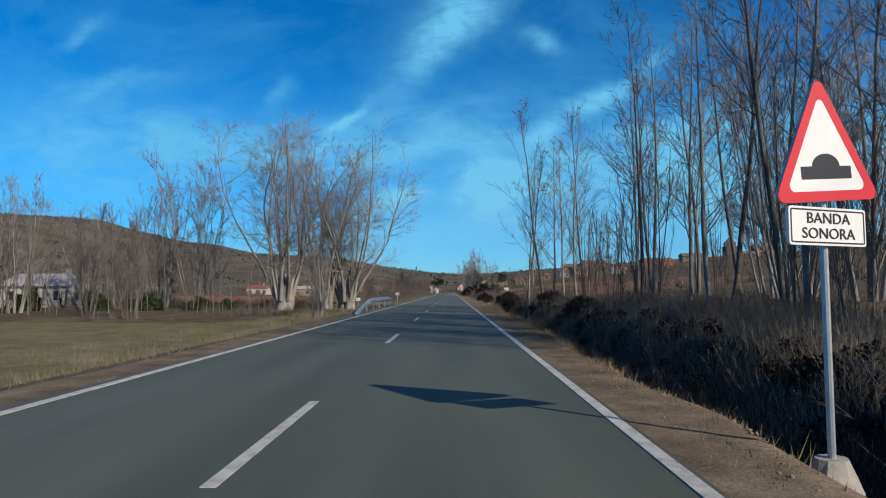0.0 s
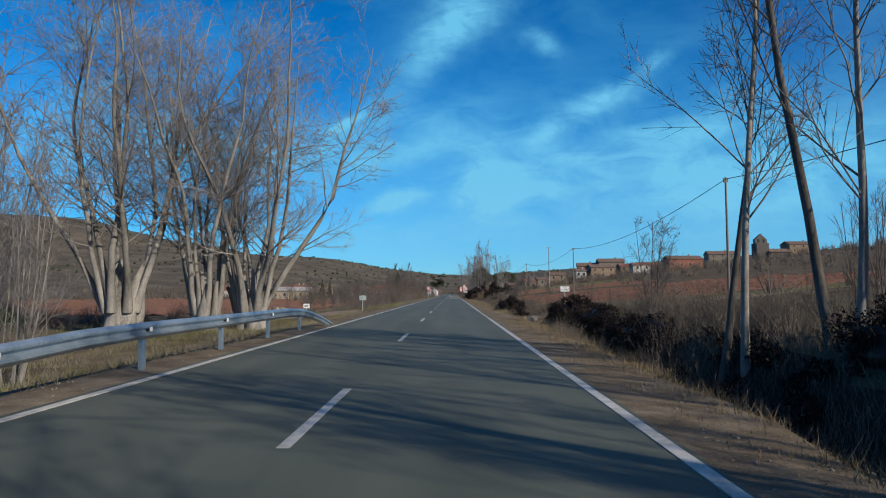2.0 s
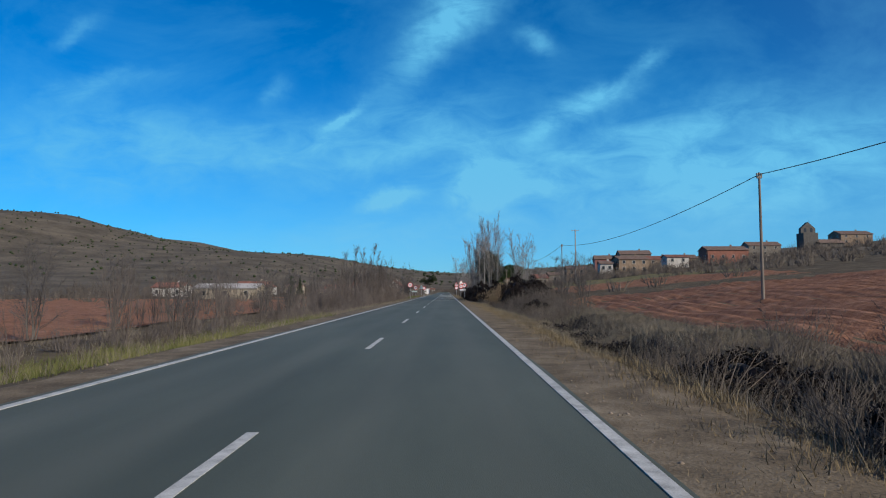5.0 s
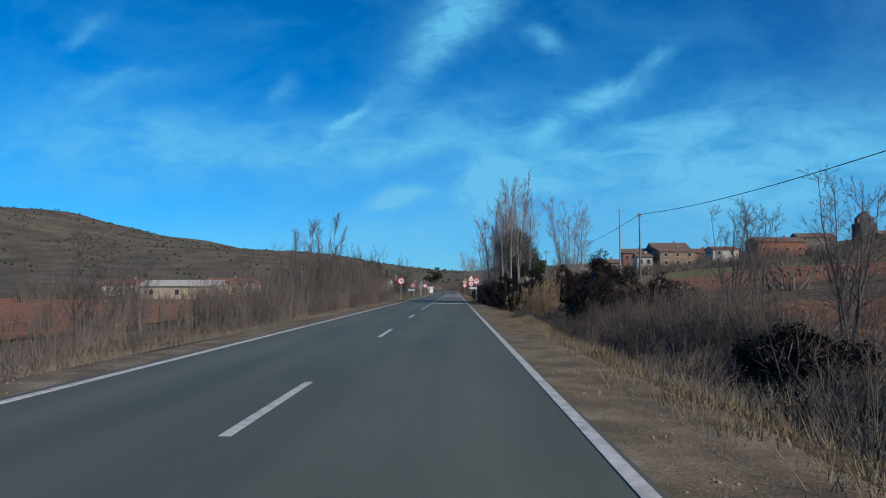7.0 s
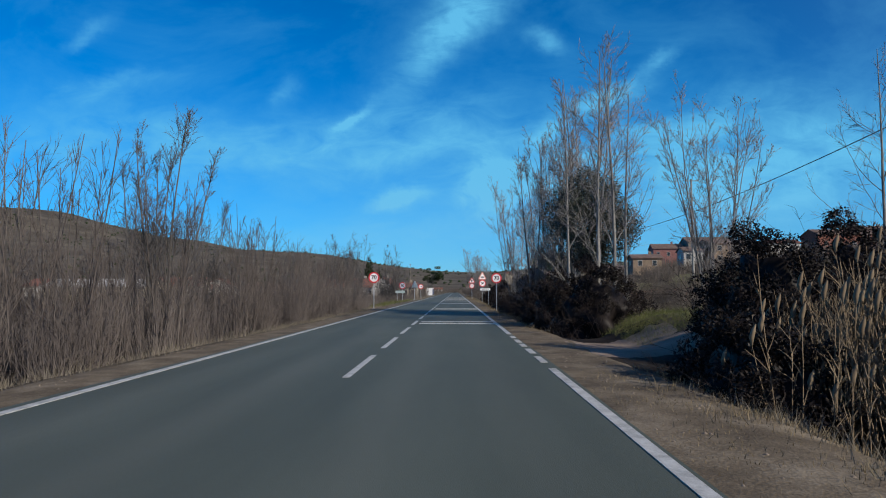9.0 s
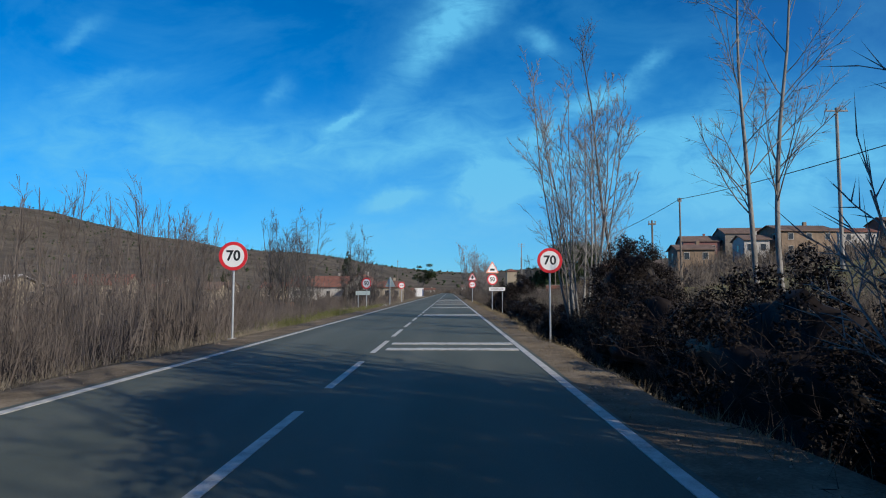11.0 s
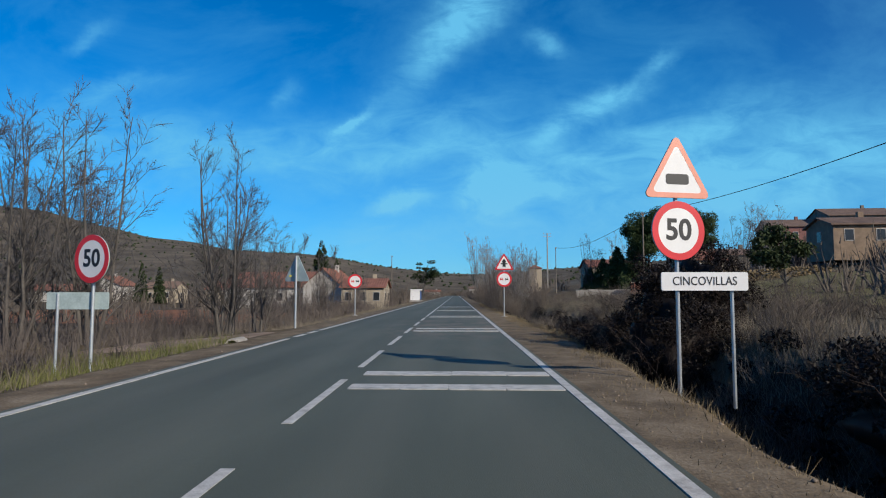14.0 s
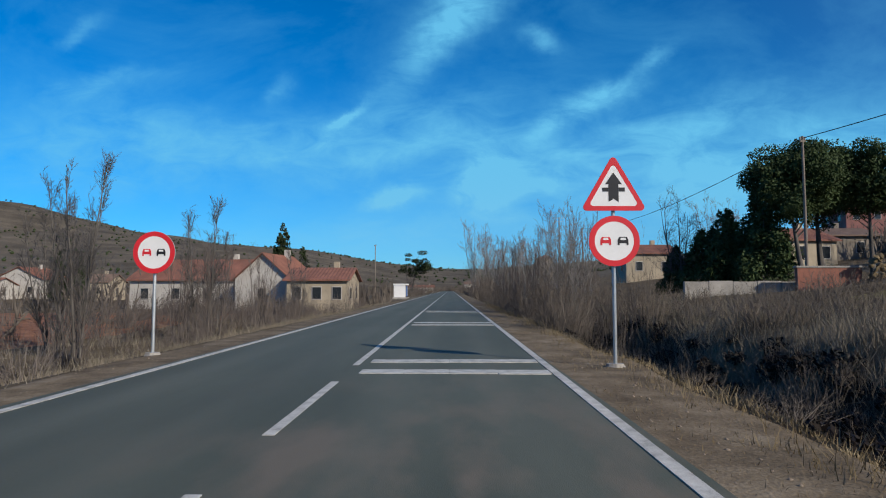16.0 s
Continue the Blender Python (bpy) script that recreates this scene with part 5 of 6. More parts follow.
# first four clumps are added to deepen the tree shade on the road
plant(clump_b, [(15.0, 24.5, 0.95, 15), (17.5, 31.0, 1.0, 75), (16.5, 16.0, 1.05, 130), (14.8, 9.0, 1.0, 200), (8.4, 193.5, 0.85, 30), (-34, 77, 1.3, 0), (14, 442, 1.3, 60), (12, 415, 1.0, 10), (34, 300, 0.62, 0), (44, 318, 0.55, 40), (7.6, 291, 0.42, 10), (8.4, 297, 0.5, 60), (7.2, 304, 0.46, 110), (8.8, 311, 0.5, 190), (7.2, 319, 0.5, 250), (8.2, 328, 0.55, 20)], USED)
plant(tall_a, [(11.0, 22.5, 1.05, 220), (10.0, 46.0, 0.95, 250), (6.8, 186.1, 0.92, 20), (9.7, 186.0, 0.86, 130), (7.3, 181.9, 0.95, 75), (8.2, 182.4, 0.9, 300), (11.9, 172.0, 0.56, 20), (11.6, 34.4, 1.0, 0), (11.7, 26.5, 1.0, 90), (9.5, 48.9, 1.0, 40), (9.9, 225.3, 0.9, 0), (12.4, 13.0, 1.02, 10)], USED)
plant(tall_b, [(12.6, 24.6, 1.05, 310), (11.7, 47.0, 0.95, 70), (12.3, 35.0, 1.04, 200), (13.4, 36.5, 0.95, 60), (12.3, 20.0, 1.02, 150), (7.6, 50.8, 0.85, 300), (8.9, 48.6, 1.0, 120), (11.0, 223.9, 1.0, 120), (15.5, 30.0, 0.95, 80), (13.8, 41.0, 0.9, 15), (14.0, 8.0, 1.05, 200)], USED)
plant(tall_c, [(10.9, 29.0, 1.0, 140), (11.6, 17.5, 1.0, 60), (9.0, 188.0, 0.9, 60), (7.9, 50.2, 0.95, 100), (10.4, 43.6, 0.98, 10), (12.8, 28.5, 0.98, 250), (14.0, 22.5, 1.0, 20), (15.0, 16.0, 1.0, 100), (11.6, 208.0, 0.95, 40), (9.4, 205.0, 0.8, 300),
               (16.2, 37.0, 0.95, 33)], USED)
plant(column_a, [(-9.4, 180.5, 1.0, 0), (-12.7, 186, 1.02, 80), (-11.0, 189, 0.75, 30), (-36, 65, 1.25, 20), (-33, 76, 1.1, 20), (-28, 230, 0.8, 10), (-9.5, 432, 0.9, 0), (-10.4, 281, 0.74, 40), (-9.4, 289, 0.72, 90), (-11.5, 296, 0.6, 10), (-8.8, 304, 0.55, 200), (-13, 284, 0.66, 120)], USED)
plant(round_a, [(-18.4, 264.0, 1.08, 60), (-15.0, 262.5, 1.08, 140), (-13.0, 250.5, 0.6, 250), (-8.9, 263.0, 0.9, 95), (-11.0, 268.0, 0.8, 200), (-11.0, 276, 0.42, 40), (-30, 245, 0.9, 0), (-16, 233, 0.7, 60), (16, 300, 0.6, 40)], USED)
plant(round_b, [(-16.8, 260.0, 0.95, 30), (-7.2, 262.4, 0.5, 10), (-22, 274, 0.9, 0), (-24, 250, 0.8, 45), (-11.5, 246.0, 0.45, 80), (-19, 240, 0.6, 170), (30, 296, 0.6, 0), (10.8, 137.5, 0.36, 70), (12.0, 135.5, 0.34, 200), (12.5, 147.0, 0.40, 0), (14.8, 150.0, 0.43, 90), (10.4, 64.4, 0.42, 0), (-17, 118, 0.45, 10), (-14, 126, 0.40, 40), (-20, 131, 0.47, 80), (-12, 137, 0.40, 120), (-17, 143, 0.43, 200), (-13, 149, 0.45, 20), (-22, 152, 0.50, 66), (-15, 157, 0.43, 90), (-19, 163, 0.48, 140), (-12.5, 168, 0.43, 180), (-26, 142, 0.50, 10), (-11, 121, 0.32, 10)], USED)
g = np.random.default_rng(77)
sap_spots = []
for _ in range(26):
    sap_spots.append((g.uniform(-20, -7.5), g.uniform(104, 170), g.uniform(0.25, 0.6), g.uniform(0, 360)))
for _ in range(46):
    sap_spots.append((g.uniform(-14, -7.4), g.uniform(170, 226), g.uniform(0.5, 1.0), g.uniform(0, 360)))
for _ in range(18):
    sap_spots.append((g.uniform(-17, -6.5), g.uniform(272, 325), g.uniform(0.35, 0.7), g.uniform(0, 360)))
for _ in range(18):
    sap_spots.append((g.uniform(5.9, 9.5), g.uniform(284, 330), g.uniform(0.6, 1.0), g.uniform(0, 360)))
for _ in range(4):
    sap_spots.append((g.uniform(8.5, 16), g.uniform(60, 72), g.uniform(0.3, 0.4), g.uniform(0, 360)))
for _ in range(7):
    sap_spots.append((g.uniform(-48, -16), g.uniform(50, 74), g.uniform(0.9, 1.6), g.uniform(0, 360)))
for _ in range(14):
    sap_spots.append((g.uniform(10, 18), g.uniform(10, 58), g.uniform(0.5, 1.2), g.uniform(0, 360)))


# ---- shrubs, joined into thickets
def shrub(seed, count, h, spread, twigs, r=0.0075, k=3):
    g = np.random.default_rng(seed)
    a, e = g.uniform(0, 2 * np.pi, count), g.uniform(0, 1, count) ** 0.7 * spread
    D = unit(np.stack([np.cos(a) * e, np.sin(a) * e, np.ones(count)], -1))
    P = np.zeros((count, k, 3))
    rr = g.uniform(0, 0.55, count) * spread
    P[:, 0] = np.stack([np.cos(a) * rr, np.sin(a) * rr, np.full(count, -0.15)], -1)
    L = h * g.uniform(0.55, 1.1, count)
    for j in range(1, k):
        D = unit(D + g.normal(scale=0.16, size=D.shape))
        P[:, j] = P[:, j - 1] + D * (L / (k - 1))[:, None]
    R = np.repeat(np.linspace(r * 1.5, r * 0.5, k)[None], count, 0)
    P1, R1 = grow(P, R, twigs, g, 0.25, 1.0, 38, 0.45, 0.05, 2, 0.8, r * 0.5)
    return join([spikes(P, R * 1.3), spikes(P1, R1 * 1.2)])


SHRUBS = [shrub(100 + k, 32, 1.0, 0.75, 5, 0.0052) for k in range(5)]
THINSHRUBS = [shrub(200 + k, 24, 1.0, 0.60, 6, 0.006, 4) for k in range(4)]
FARSHRUBS = [shrub(250 + k, 11, 1.0, 0.7, 3, 0.022) for k in range(4)]


def scatter(name, models, spots, mat, label, category):
    """One mesh of many copies at (x, y, height, width, turn)."""
    parts = []
    for i, (x, y, h, w, turn) in enumerate(spots):
        v, f = models[i % len(models)]
        c, s = math.cos(turn), math.sin(turn)
        q = v * np.array([w, w, h])
        q = np.stack([q[:, 0] * c - q[:, 1] * s + x, q[:, 0] * s + q[:, 1] * c + y, q[:, 2] + zg(x, y)], -1)
        parts.append((q, f))
    v, f = join(parts)
    return tagged(big_mesh(name, v, f, mat), label, category, kind="stuff")


def spots_in(n, x0, x1, y0, y1, h0, h1, w, seed, skip=()):
    g = np.random.default_rng(seed)
    out = []
    while len(out) < n:
        x, y = g.uniform(x0, x1), g.uniform(y0, y1)
        if any(a < y < b for a, b in skip):
            continue
        h = g.uniform(h0, h1)
        out.append((x, y, h, w * g.uniform(0.7, 1.3), g.uniform(0, 6.28)))
    return out


SLIM = []
for k in range(4):
    g = np.random.default_rng(90 + k)
    P, R = stems(g, 1, 7.0, 0.035, 0.05, 0.0, 9, 0.02, 0.06)
    P1, R1 = grow(P, R, 26, g, 0.3, 0.98, 30, 0.14, 0.10, 3, 0.4, 0.005, 0.6)
    SLIM.append(join([tubes(P, R, 5), spikes(P1, R1)]))
g = np.random.default_rng(95)
slim_spots = [(g.uniform(-42, -13), g.uniform(58, 74), q, q, g.uniform(0, 6.28)) for q in g.uniform(0.6, 1.25, 26)]
scatter("slim_sapling_stand", SLIM, slim_spots, M_BARK, "row of slim pale upright saplings at a meadow edge", "saplings")
SAPLINGS = []
for k in range(4):
    wands, limbs, twigs = bare_tree("sapling", 70 + k)
    SAPLINGS.append(join(wands + [limbs, twigs]))
scatter("sapling_stand", SAPLINGS, [(x, y, sc, sc, math.radians(tn)) for x, y, sc, tn in sap_spots], M_REDBRUSH, "thin leafless sapling whips rising from scrub", "saplings")
left_brush = spots_in(80, -14, -6.4, 112, 172, 0.9, 1.9, 1.1, 1) + spots_in(110, -13.5, -6.2, 150, 236, 1.4, 2.6, 1.2, 2) + spots_in(250, -13.5, -6.9, 158, 216, 2.6, 4.5, 1.4, 32) + spots_in(70, -15, -6.5, 216, 254, 1.0, 1.9, 1.1, 3) + spots_in(90, -26, -13, 150, 245, 1.6, 3.3, 1.4, 31) \
    + spots_in(120, -18, -6.2, 264, 326, 0.9, 2.6, 1.2, 4, ((255, 264),)) + spots_in(40, -26, -12, 46, 74, 0.8, 1.8, 1.2, 5) + spots_in(70, -22, -9, 248, 276, 1.0, 2.5, 1.3, 33) + spots_in(150, -64, -14, 78, 86, 1.0, 2.3, 1.5, 34) + spots_in(70, -26, -9, 298, 330, 1.4, 3.0, 1.5, 35)
scatter("thicket", THINSHRUBS + SHRUBS, left_brush, M_REDBRUSH, "dense reddish-brown leafless brushwood along the road", "thicket")
right_brush = spots_in(50, 9.3, 14, -12, 46, 0.6, 1.3, 1.4, 64) + spots_in(80, 9.0, 13, 195, 285, 0.9, 1.8, 1.3, 65) + spots_in(150, 6.4, 13, -6, 70, 0.4, 1.5, 1.2, 6) + spots_in(90, 5.6, 7.4, -6, 70, 0.4, 1.1, 0.8, 60) + spots_in(60, 5.8, 9.6, 80, 104, 0.6, 1.4, 1.1, 7) + spots_in(60, 6.6, 10.6, 120, 162, 0.3, 1.0, 1.0, 67) + spots_in(50, 10.5, 17, 181, 196, 1.0, 2.2, 1.2, 68) + spots_in(60, 6.4, 12, 50, 71.5, 0.8, 1.7, 1.2, 69) + spots_in(40, 5.7, 7.4, 154, 166, 0.5, 1.1, 0.9, 70) + spots_in(100, 6.4, 10.5, 122, 160, 0.7, 1.5, 1.2, 66) + spots_in(30, 8.0, 12, 134, 155, 1.2, 2.4, 1.3, 8) \
    + spots_in(80, 7.0, 14, 198, 243, 0.4, 1.4, 1.2, 9) + spots_in(120, 6.7, 8.8, 180, 276, 0.4, 0.95, 1.0, 62) + spots_in(70, 12, 22, 195, 285, 0.5, 1.6, 1.3, 63) + spots_in(130, 6.2, 13, 238, 330, 0.5, 1.6, 1.1, 10) + spots_in(120, 5.5, 7.2, 180, 300, 0.4, 1.0, 0.8, 61) + spots_in(150, 5.6, 9.0, 280, 345, 1.8, 4.0, 1.3, 11)
scatter("brushwood", SHRUBS + THINSHRUBS[:2], right_brush, M_BRUSH, "tangled grey-brown brushwood on the ditch bank", "thicket")
hedge_far = spots_in(150, -110, -20, 205, 330, 1.5, 4.5, 2.5, 12) + spots_in(80, -18, -7, 330, 470, 1.5, 5.0, 1.8, 13) + spots_in(90, 6, 16, 335, 470, 2.0, 6.0, 1.8, 14) \
    + spots_in(120, 20, 200, 150, 380, 1.2, 3.2, 2.4, 15) + spots_in(160, 45, 230, 160, 330, 1.8, 4.2, 3.0, 25) + spots_in(120, -220, -30, 330, 560, 3, 8, 4.5, 16) + spots_in(60, -90, -40, 80, 110, 1.5, 4, 2.2, 17) + spots_in(70, 20, 60, 0, 85, 0.8, 2.2, 1.8, 18) \
    + spots_in(70, 38, 68, 266, 292, 1.8, 3.6, 2.2, 47) + spots_in(75, 43, 74, 292, 297.5, 2.8, 4.6, 1.8, 48) + spots_in(120, 52, 110, 328, 360, 3.0, 6.0, 2.8, 41) + spots_in(110, 120, 240, 330, 376, 3.5, 6.5, 3.2, 42) + spots_in(70, 17, 30, 234, 261, 1.6, 3.0, 1.6, 44) + spots_in(40, 49, 56, 316, 331, 3.5, 6.0, 2.2, 45) + spots_in(110, 50, 130, 300, 322, 3.0, 5.5, 2.6, 46) + spots_in(130, -40, -5.5, 470, 760, 2, 7, 3.0, 20) + spots_in(130, 5.5, 50, 470, 760, 2, 7, 3.0, 21) + spots_in(40, -6, 6, 670, 760, 3, 7, 3.0, 22)
scatter("far_woods", FARSHRUBS, hedge_far, M_BRUSH, "distant grey-brown leafless hedges and copses", "woods")


# ---- brambles, evergreens and pines
def leaves(centres, sizes, count, leaf, seed, flat=1.0):
    """Small bent leaves filling uneven clumps."""
    g = np.random.default_rng(seed)
    centres, sizes = np.asarray(centres, float), np.asarray(sizes, float)
    p = sizes ** 2 / np.sum(sizes ** 2)
    i = g.choice(len(centres), count, p=p)
    d = unit(g.normal(size=(count, 3)))
    C = centres[i] + d * (sizes[i] * g.uniform(0.55, 1.05, count))[:, None] * np.array([1, 1, flat])
    a = unit(g.normal(size=(count, 3)))
    b = unit(np.cross(a, d + 0.6 * g.normal(size=(count, 3))))
    L = leaf * g.uniform(0.6, 1.4, count)[:, None]
    n = np.cross(a, b) * 0.25
    v = np.stack([C - a * L, C + b * L * 0.45 + n * L, C + a * L, C - b * L * 0.45 + n * L], 1).reshape(-1, 3)
    f = np.arange(count * 4).reshape(-1, 4)
    return v, f


def bush(x, y, w, d, h, seed, label, mat=None, name="bramble_bush", count=5000, leaf=0.028, canes=True):
    count = int(count * 1.3)
    g = np.random.default_rng(seed)
    t = thing(name, x, y, zg(x, y) - 0.1, label, "bush", "roadside bushes")
    cs, ss = [], []
    core = bmesh.new()
    bmesh.ops.create_icosphere(core, subdivisions=4, radius=1.0)
    for vv in core.verts:
        q = vv.co.copy()
        k = 0.86 + 0.10 * math.sin(q.x * 7 + seed) * math.sin(q.y * 6 + 2 * seed) + 0.10 * math.sin(q.z * 9 + q.x * 5) + g.uniform(-0.05, 0.05)
        vv.co = (q.x * k * w * 0.47, q.y * k * d * 0.47, max(-0.3, q.z * k * h * 0.95))
        if vv.co.z > 0.05 and g.uniform() < 0.45:
            cs.append(vv.co * g.uniform(1.0, 1.10))
            ss.append(g.uniform(0.10, 0.34) * min(1.0, 0.4 + h * 0.3))
    for vv in core.verts:
        vv.co *= 0.84
    # solid lump added inside the leaves to block light through the bush
    part("inner_growth", core, mat or M_BRAMBLE, t, "solid inner lump added to block light", True)
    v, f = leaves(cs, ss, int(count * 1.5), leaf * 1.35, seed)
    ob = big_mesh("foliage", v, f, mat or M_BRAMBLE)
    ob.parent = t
    if canes:
        n = int(40 + 6 * w * d)
        a = g.uniform(0, 6.28, n)
        P = np.zeros((n, 5, 3))
        P[:, 0] = np.stack([g.uniform(-w / 2, w / 2, n) * 0.8, g.uniform(-d / 2, d / 2, n) * 0.8, np.zeros(n)], -1)
        D = unit(np.stack([np.cos(a) * 0.5, np.sin(a) * 0.5, np.ones(n)], -1))
        L = h * g.uniform(0.7, 1.3, n) * np.sqrt(np.maximum(0.2, 1 - (2 * P[:, 0, 0] / w) ** 2 * 0.8 - (2 * P[:, 0, 1] / d) ** 2 * 0.8))
        for j in range(1, 5):
            D = unit(D + g.normal(scale=0.12, size=D.shape) - np.array([0, 0, 0.16 * (j - 1)]))
            P[:, j] = P[:, j - 1] + D * (L / 4)[:, None]
        R = np.repeat(np.linspace(0.008, 0.003, 5)[None], n, 0)
        P1, R1 = grow(P, R, 9, g, 0.3, 1, 46, 0.34, 0.03, 3, 0.8, 0.003)
        v, f = join([tubes(P, R, 3), spikes(P1, R1)])
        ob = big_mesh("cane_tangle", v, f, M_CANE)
        ob.parent = t
    return t


# low near-black tangle added at the bottom of the ditch to stand for its shade
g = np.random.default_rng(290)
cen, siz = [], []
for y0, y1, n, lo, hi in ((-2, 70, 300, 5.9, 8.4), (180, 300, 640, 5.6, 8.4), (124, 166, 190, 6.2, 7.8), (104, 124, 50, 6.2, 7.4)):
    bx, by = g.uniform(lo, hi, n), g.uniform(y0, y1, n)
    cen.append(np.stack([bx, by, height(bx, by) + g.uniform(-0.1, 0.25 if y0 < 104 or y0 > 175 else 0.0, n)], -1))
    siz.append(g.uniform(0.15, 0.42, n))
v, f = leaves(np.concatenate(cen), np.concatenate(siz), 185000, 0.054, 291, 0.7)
tagged(big_mesh("ditch_brambles", v, f, M_BRAMBLE), "near-black bramble tangle added as shade in the ditch", "brambles", kind="stuff")

L_BR = "dense dark bramble bush with tangled canes above the ditch"
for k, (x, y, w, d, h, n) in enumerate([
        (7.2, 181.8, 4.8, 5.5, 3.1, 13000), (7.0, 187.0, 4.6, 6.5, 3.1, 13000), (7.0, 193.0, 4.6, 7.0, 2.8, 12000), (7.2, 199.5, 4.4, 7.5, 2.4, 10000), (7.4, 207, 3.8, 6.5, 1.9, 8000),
        # the bush at y 214.3 stands out of view, added to shade the verge
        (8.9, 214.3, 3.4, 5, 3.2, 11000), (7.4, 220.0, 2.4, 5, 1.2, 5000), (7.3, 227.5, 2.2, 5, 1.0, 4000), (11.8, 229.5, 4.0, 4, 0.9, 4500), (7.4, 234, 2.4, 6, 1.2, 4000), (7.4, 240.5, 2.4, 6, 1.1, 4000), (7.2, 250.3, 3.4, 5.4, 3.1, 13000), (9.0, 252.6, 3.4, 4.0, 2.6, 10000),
        # the bushes at x 10.6 and 13.2 are added to shade the field entrance
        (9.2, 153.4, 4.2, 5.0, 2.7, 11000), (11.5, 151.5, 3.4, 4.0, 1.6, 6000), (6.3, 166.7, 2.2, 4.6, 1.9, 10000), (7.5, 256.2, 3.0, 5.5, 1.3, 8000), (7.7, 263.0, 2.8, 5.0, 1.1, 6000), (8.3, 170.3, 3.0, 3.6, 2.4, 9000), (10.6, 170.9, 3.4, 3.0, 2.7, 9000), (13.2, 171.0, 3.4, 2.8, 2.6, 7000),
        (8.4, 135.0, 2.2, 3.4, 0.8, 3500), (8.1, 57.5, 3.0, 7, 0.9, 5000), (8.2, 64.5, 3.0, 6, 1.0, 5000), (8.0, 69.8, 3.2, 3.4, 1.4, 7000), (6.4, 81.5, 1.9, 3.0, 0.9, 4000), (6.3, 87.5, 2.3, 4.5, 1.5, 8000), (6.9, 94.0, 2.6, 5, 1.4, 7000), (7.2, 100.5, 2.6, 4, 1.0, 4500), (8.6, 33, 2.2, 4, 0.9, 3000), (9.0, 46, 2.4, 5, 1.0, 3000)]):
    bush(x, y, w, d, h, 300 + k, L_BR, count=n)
for k, (x, y, w, d, h) in enumerate([(-33, 72, 3, 3, 2.0), (-28, 74, 3, 3, 1.6), (-38, 70, 3, 3, 2.2), (-24, 72, 3, 3, 1.4), (-47, 72, 3, 3, 3.0)]):
    bush(x, y, w, d, h, 350 + k, "rounded dark green garden shrub near bare trees", M_LEAF, "garden_shrub", 2500, 0.07, False)


def evergreen(name, x, y, trunk_h, cr, ch, seed, label, mat, lean=0.0, leaf=0.1, count=9000, flat=0.8, clumps=40, bark=None, zbase=None):
    g = np.random.default_rng(seed)
    t = thing(name, x, y, zg(x, y) - 0.05 if zbase is None else zbase, label, "tree", "evergreen trees")
    P, R = stems(g, 1, trunk_h + ch * 0.8, max(0.08, 0.03 * (trunk_h + ch)), 0.04 + lean, 0.0, 8, 0.03)
    P1, R1 = grow(P, R, 16, g, max(0.2, trunk_h / (trunk_h + ch)), 0.95, 58, 0.36, 0.08, 4, 0.5)
    v, f = join([tubes(P, R, 8), tubes(P1, R1, 5)])
    ob = big_mesh("trunk", v, f, bark or M_DARKBARK)
    ob.parent = t
    top = P[0, -1]
    cs, ss = [], []
    for _ in range(clumps):
        d = unit(g.normal(size=3))
        q = g.uniform(0.25, 0.95) ** 0.6
        cs.append((top[0] * 0.8 + d[0] * cr * q, top[1] * 0.8 + d[1] * cr * q, trunk_h + ch / 2 + d[2] * ch / 2 * q))
        ss.append(g.uniform(0.20, 0.40) * cr)
    v, f = leaves(cs, ss, count, leaf, seed + 1, flat)
    ob = big_mesh("crown", v, f, mat)
    ob.parent = t
    return t


def cone_tree(name, x, y, h, r, seed, label, mat, count=5000, leaf=0.12):
    g = np.random.default_rng(seed)
    t = thing(name, x, y, zg(x, y) - 0.05, label, "tree", "evergreen trees")
    P, R = stems(g, 1, h * 0.97, 0.12, 0.02, 0.0, 8, 0.01)
    v, f = tubes(P, R, 7)
    ob = big_mesh("trunk", v, f, M_DARKBARK)
    ob.parent = t
    cs, ss = [], []
    for _ in range(int(40 + h * 9)):
        u = g.uniform(0.08, 1.0)
        a = g.uniform(0, 6.28)
        rad = r * (1 - u) ** 0.8 * g.uniform(0.5, 1.0)
        cs.append((rad * math.cos(a), rad * math.sin(a), h * u))
        ss.append(0.14 + 0.42 * r * (1 - u) * g.uniform(0.7, 1.2))
    v, f = leaves(cs, ss, count, leaf, seed + 1)
    ob = big_mesh("crown", v, f, mat)
    ob.parent = t
    return t


evergreen("ivy_clad_evergreen", 8.6, 189.3, 2.3, 2.15, 4.5, 401, "dark glossy evergreen oak among bare poplars above brambles", M_IVY, 0.0, 0.05, 46000, 0.9, 110)
evergreen("stone_pine", 20.9, 295.0, 3.6, 2.4, 4.2, 402, "round-headed green stone pine on a grassy slope", M_PINE, 0.0, 0.085, 26000, 0.8, 110)
evergreen("stone_pine", 23.1, 297.0, 3.4, 2.5, 4.5, 403, "round-headed green stone pine on a grassy slope", M_PINE, 0.03, 0.085, 26000, 0.8, 110)
evergreen("stone_pine", 25.2, 295.8, 3.6, 2.2, 3.9, 404, "round-headed green stone pine on a grassy slope", M_PINE, 0.03, 0.085, 24000, 0.8, 110)
for k, (x, y, h, r) in enumerate([(19.6, 296.5, 5.6, 1.8), (18.2, 298, 4.8, 1.6), (17.0, 299, 3.8, 1.4), (20.4, 299, 6.2, 1.8), (16.0, 300.5, 3.0, 1.2), (19.0, 301, 5.0, 1.7)]):
    cone_tree("cypress_hedge_tree", x, y, h, r, 420 + k, "dense dark green conifer in a stepped row", M_PINE, 9000, 0.11)
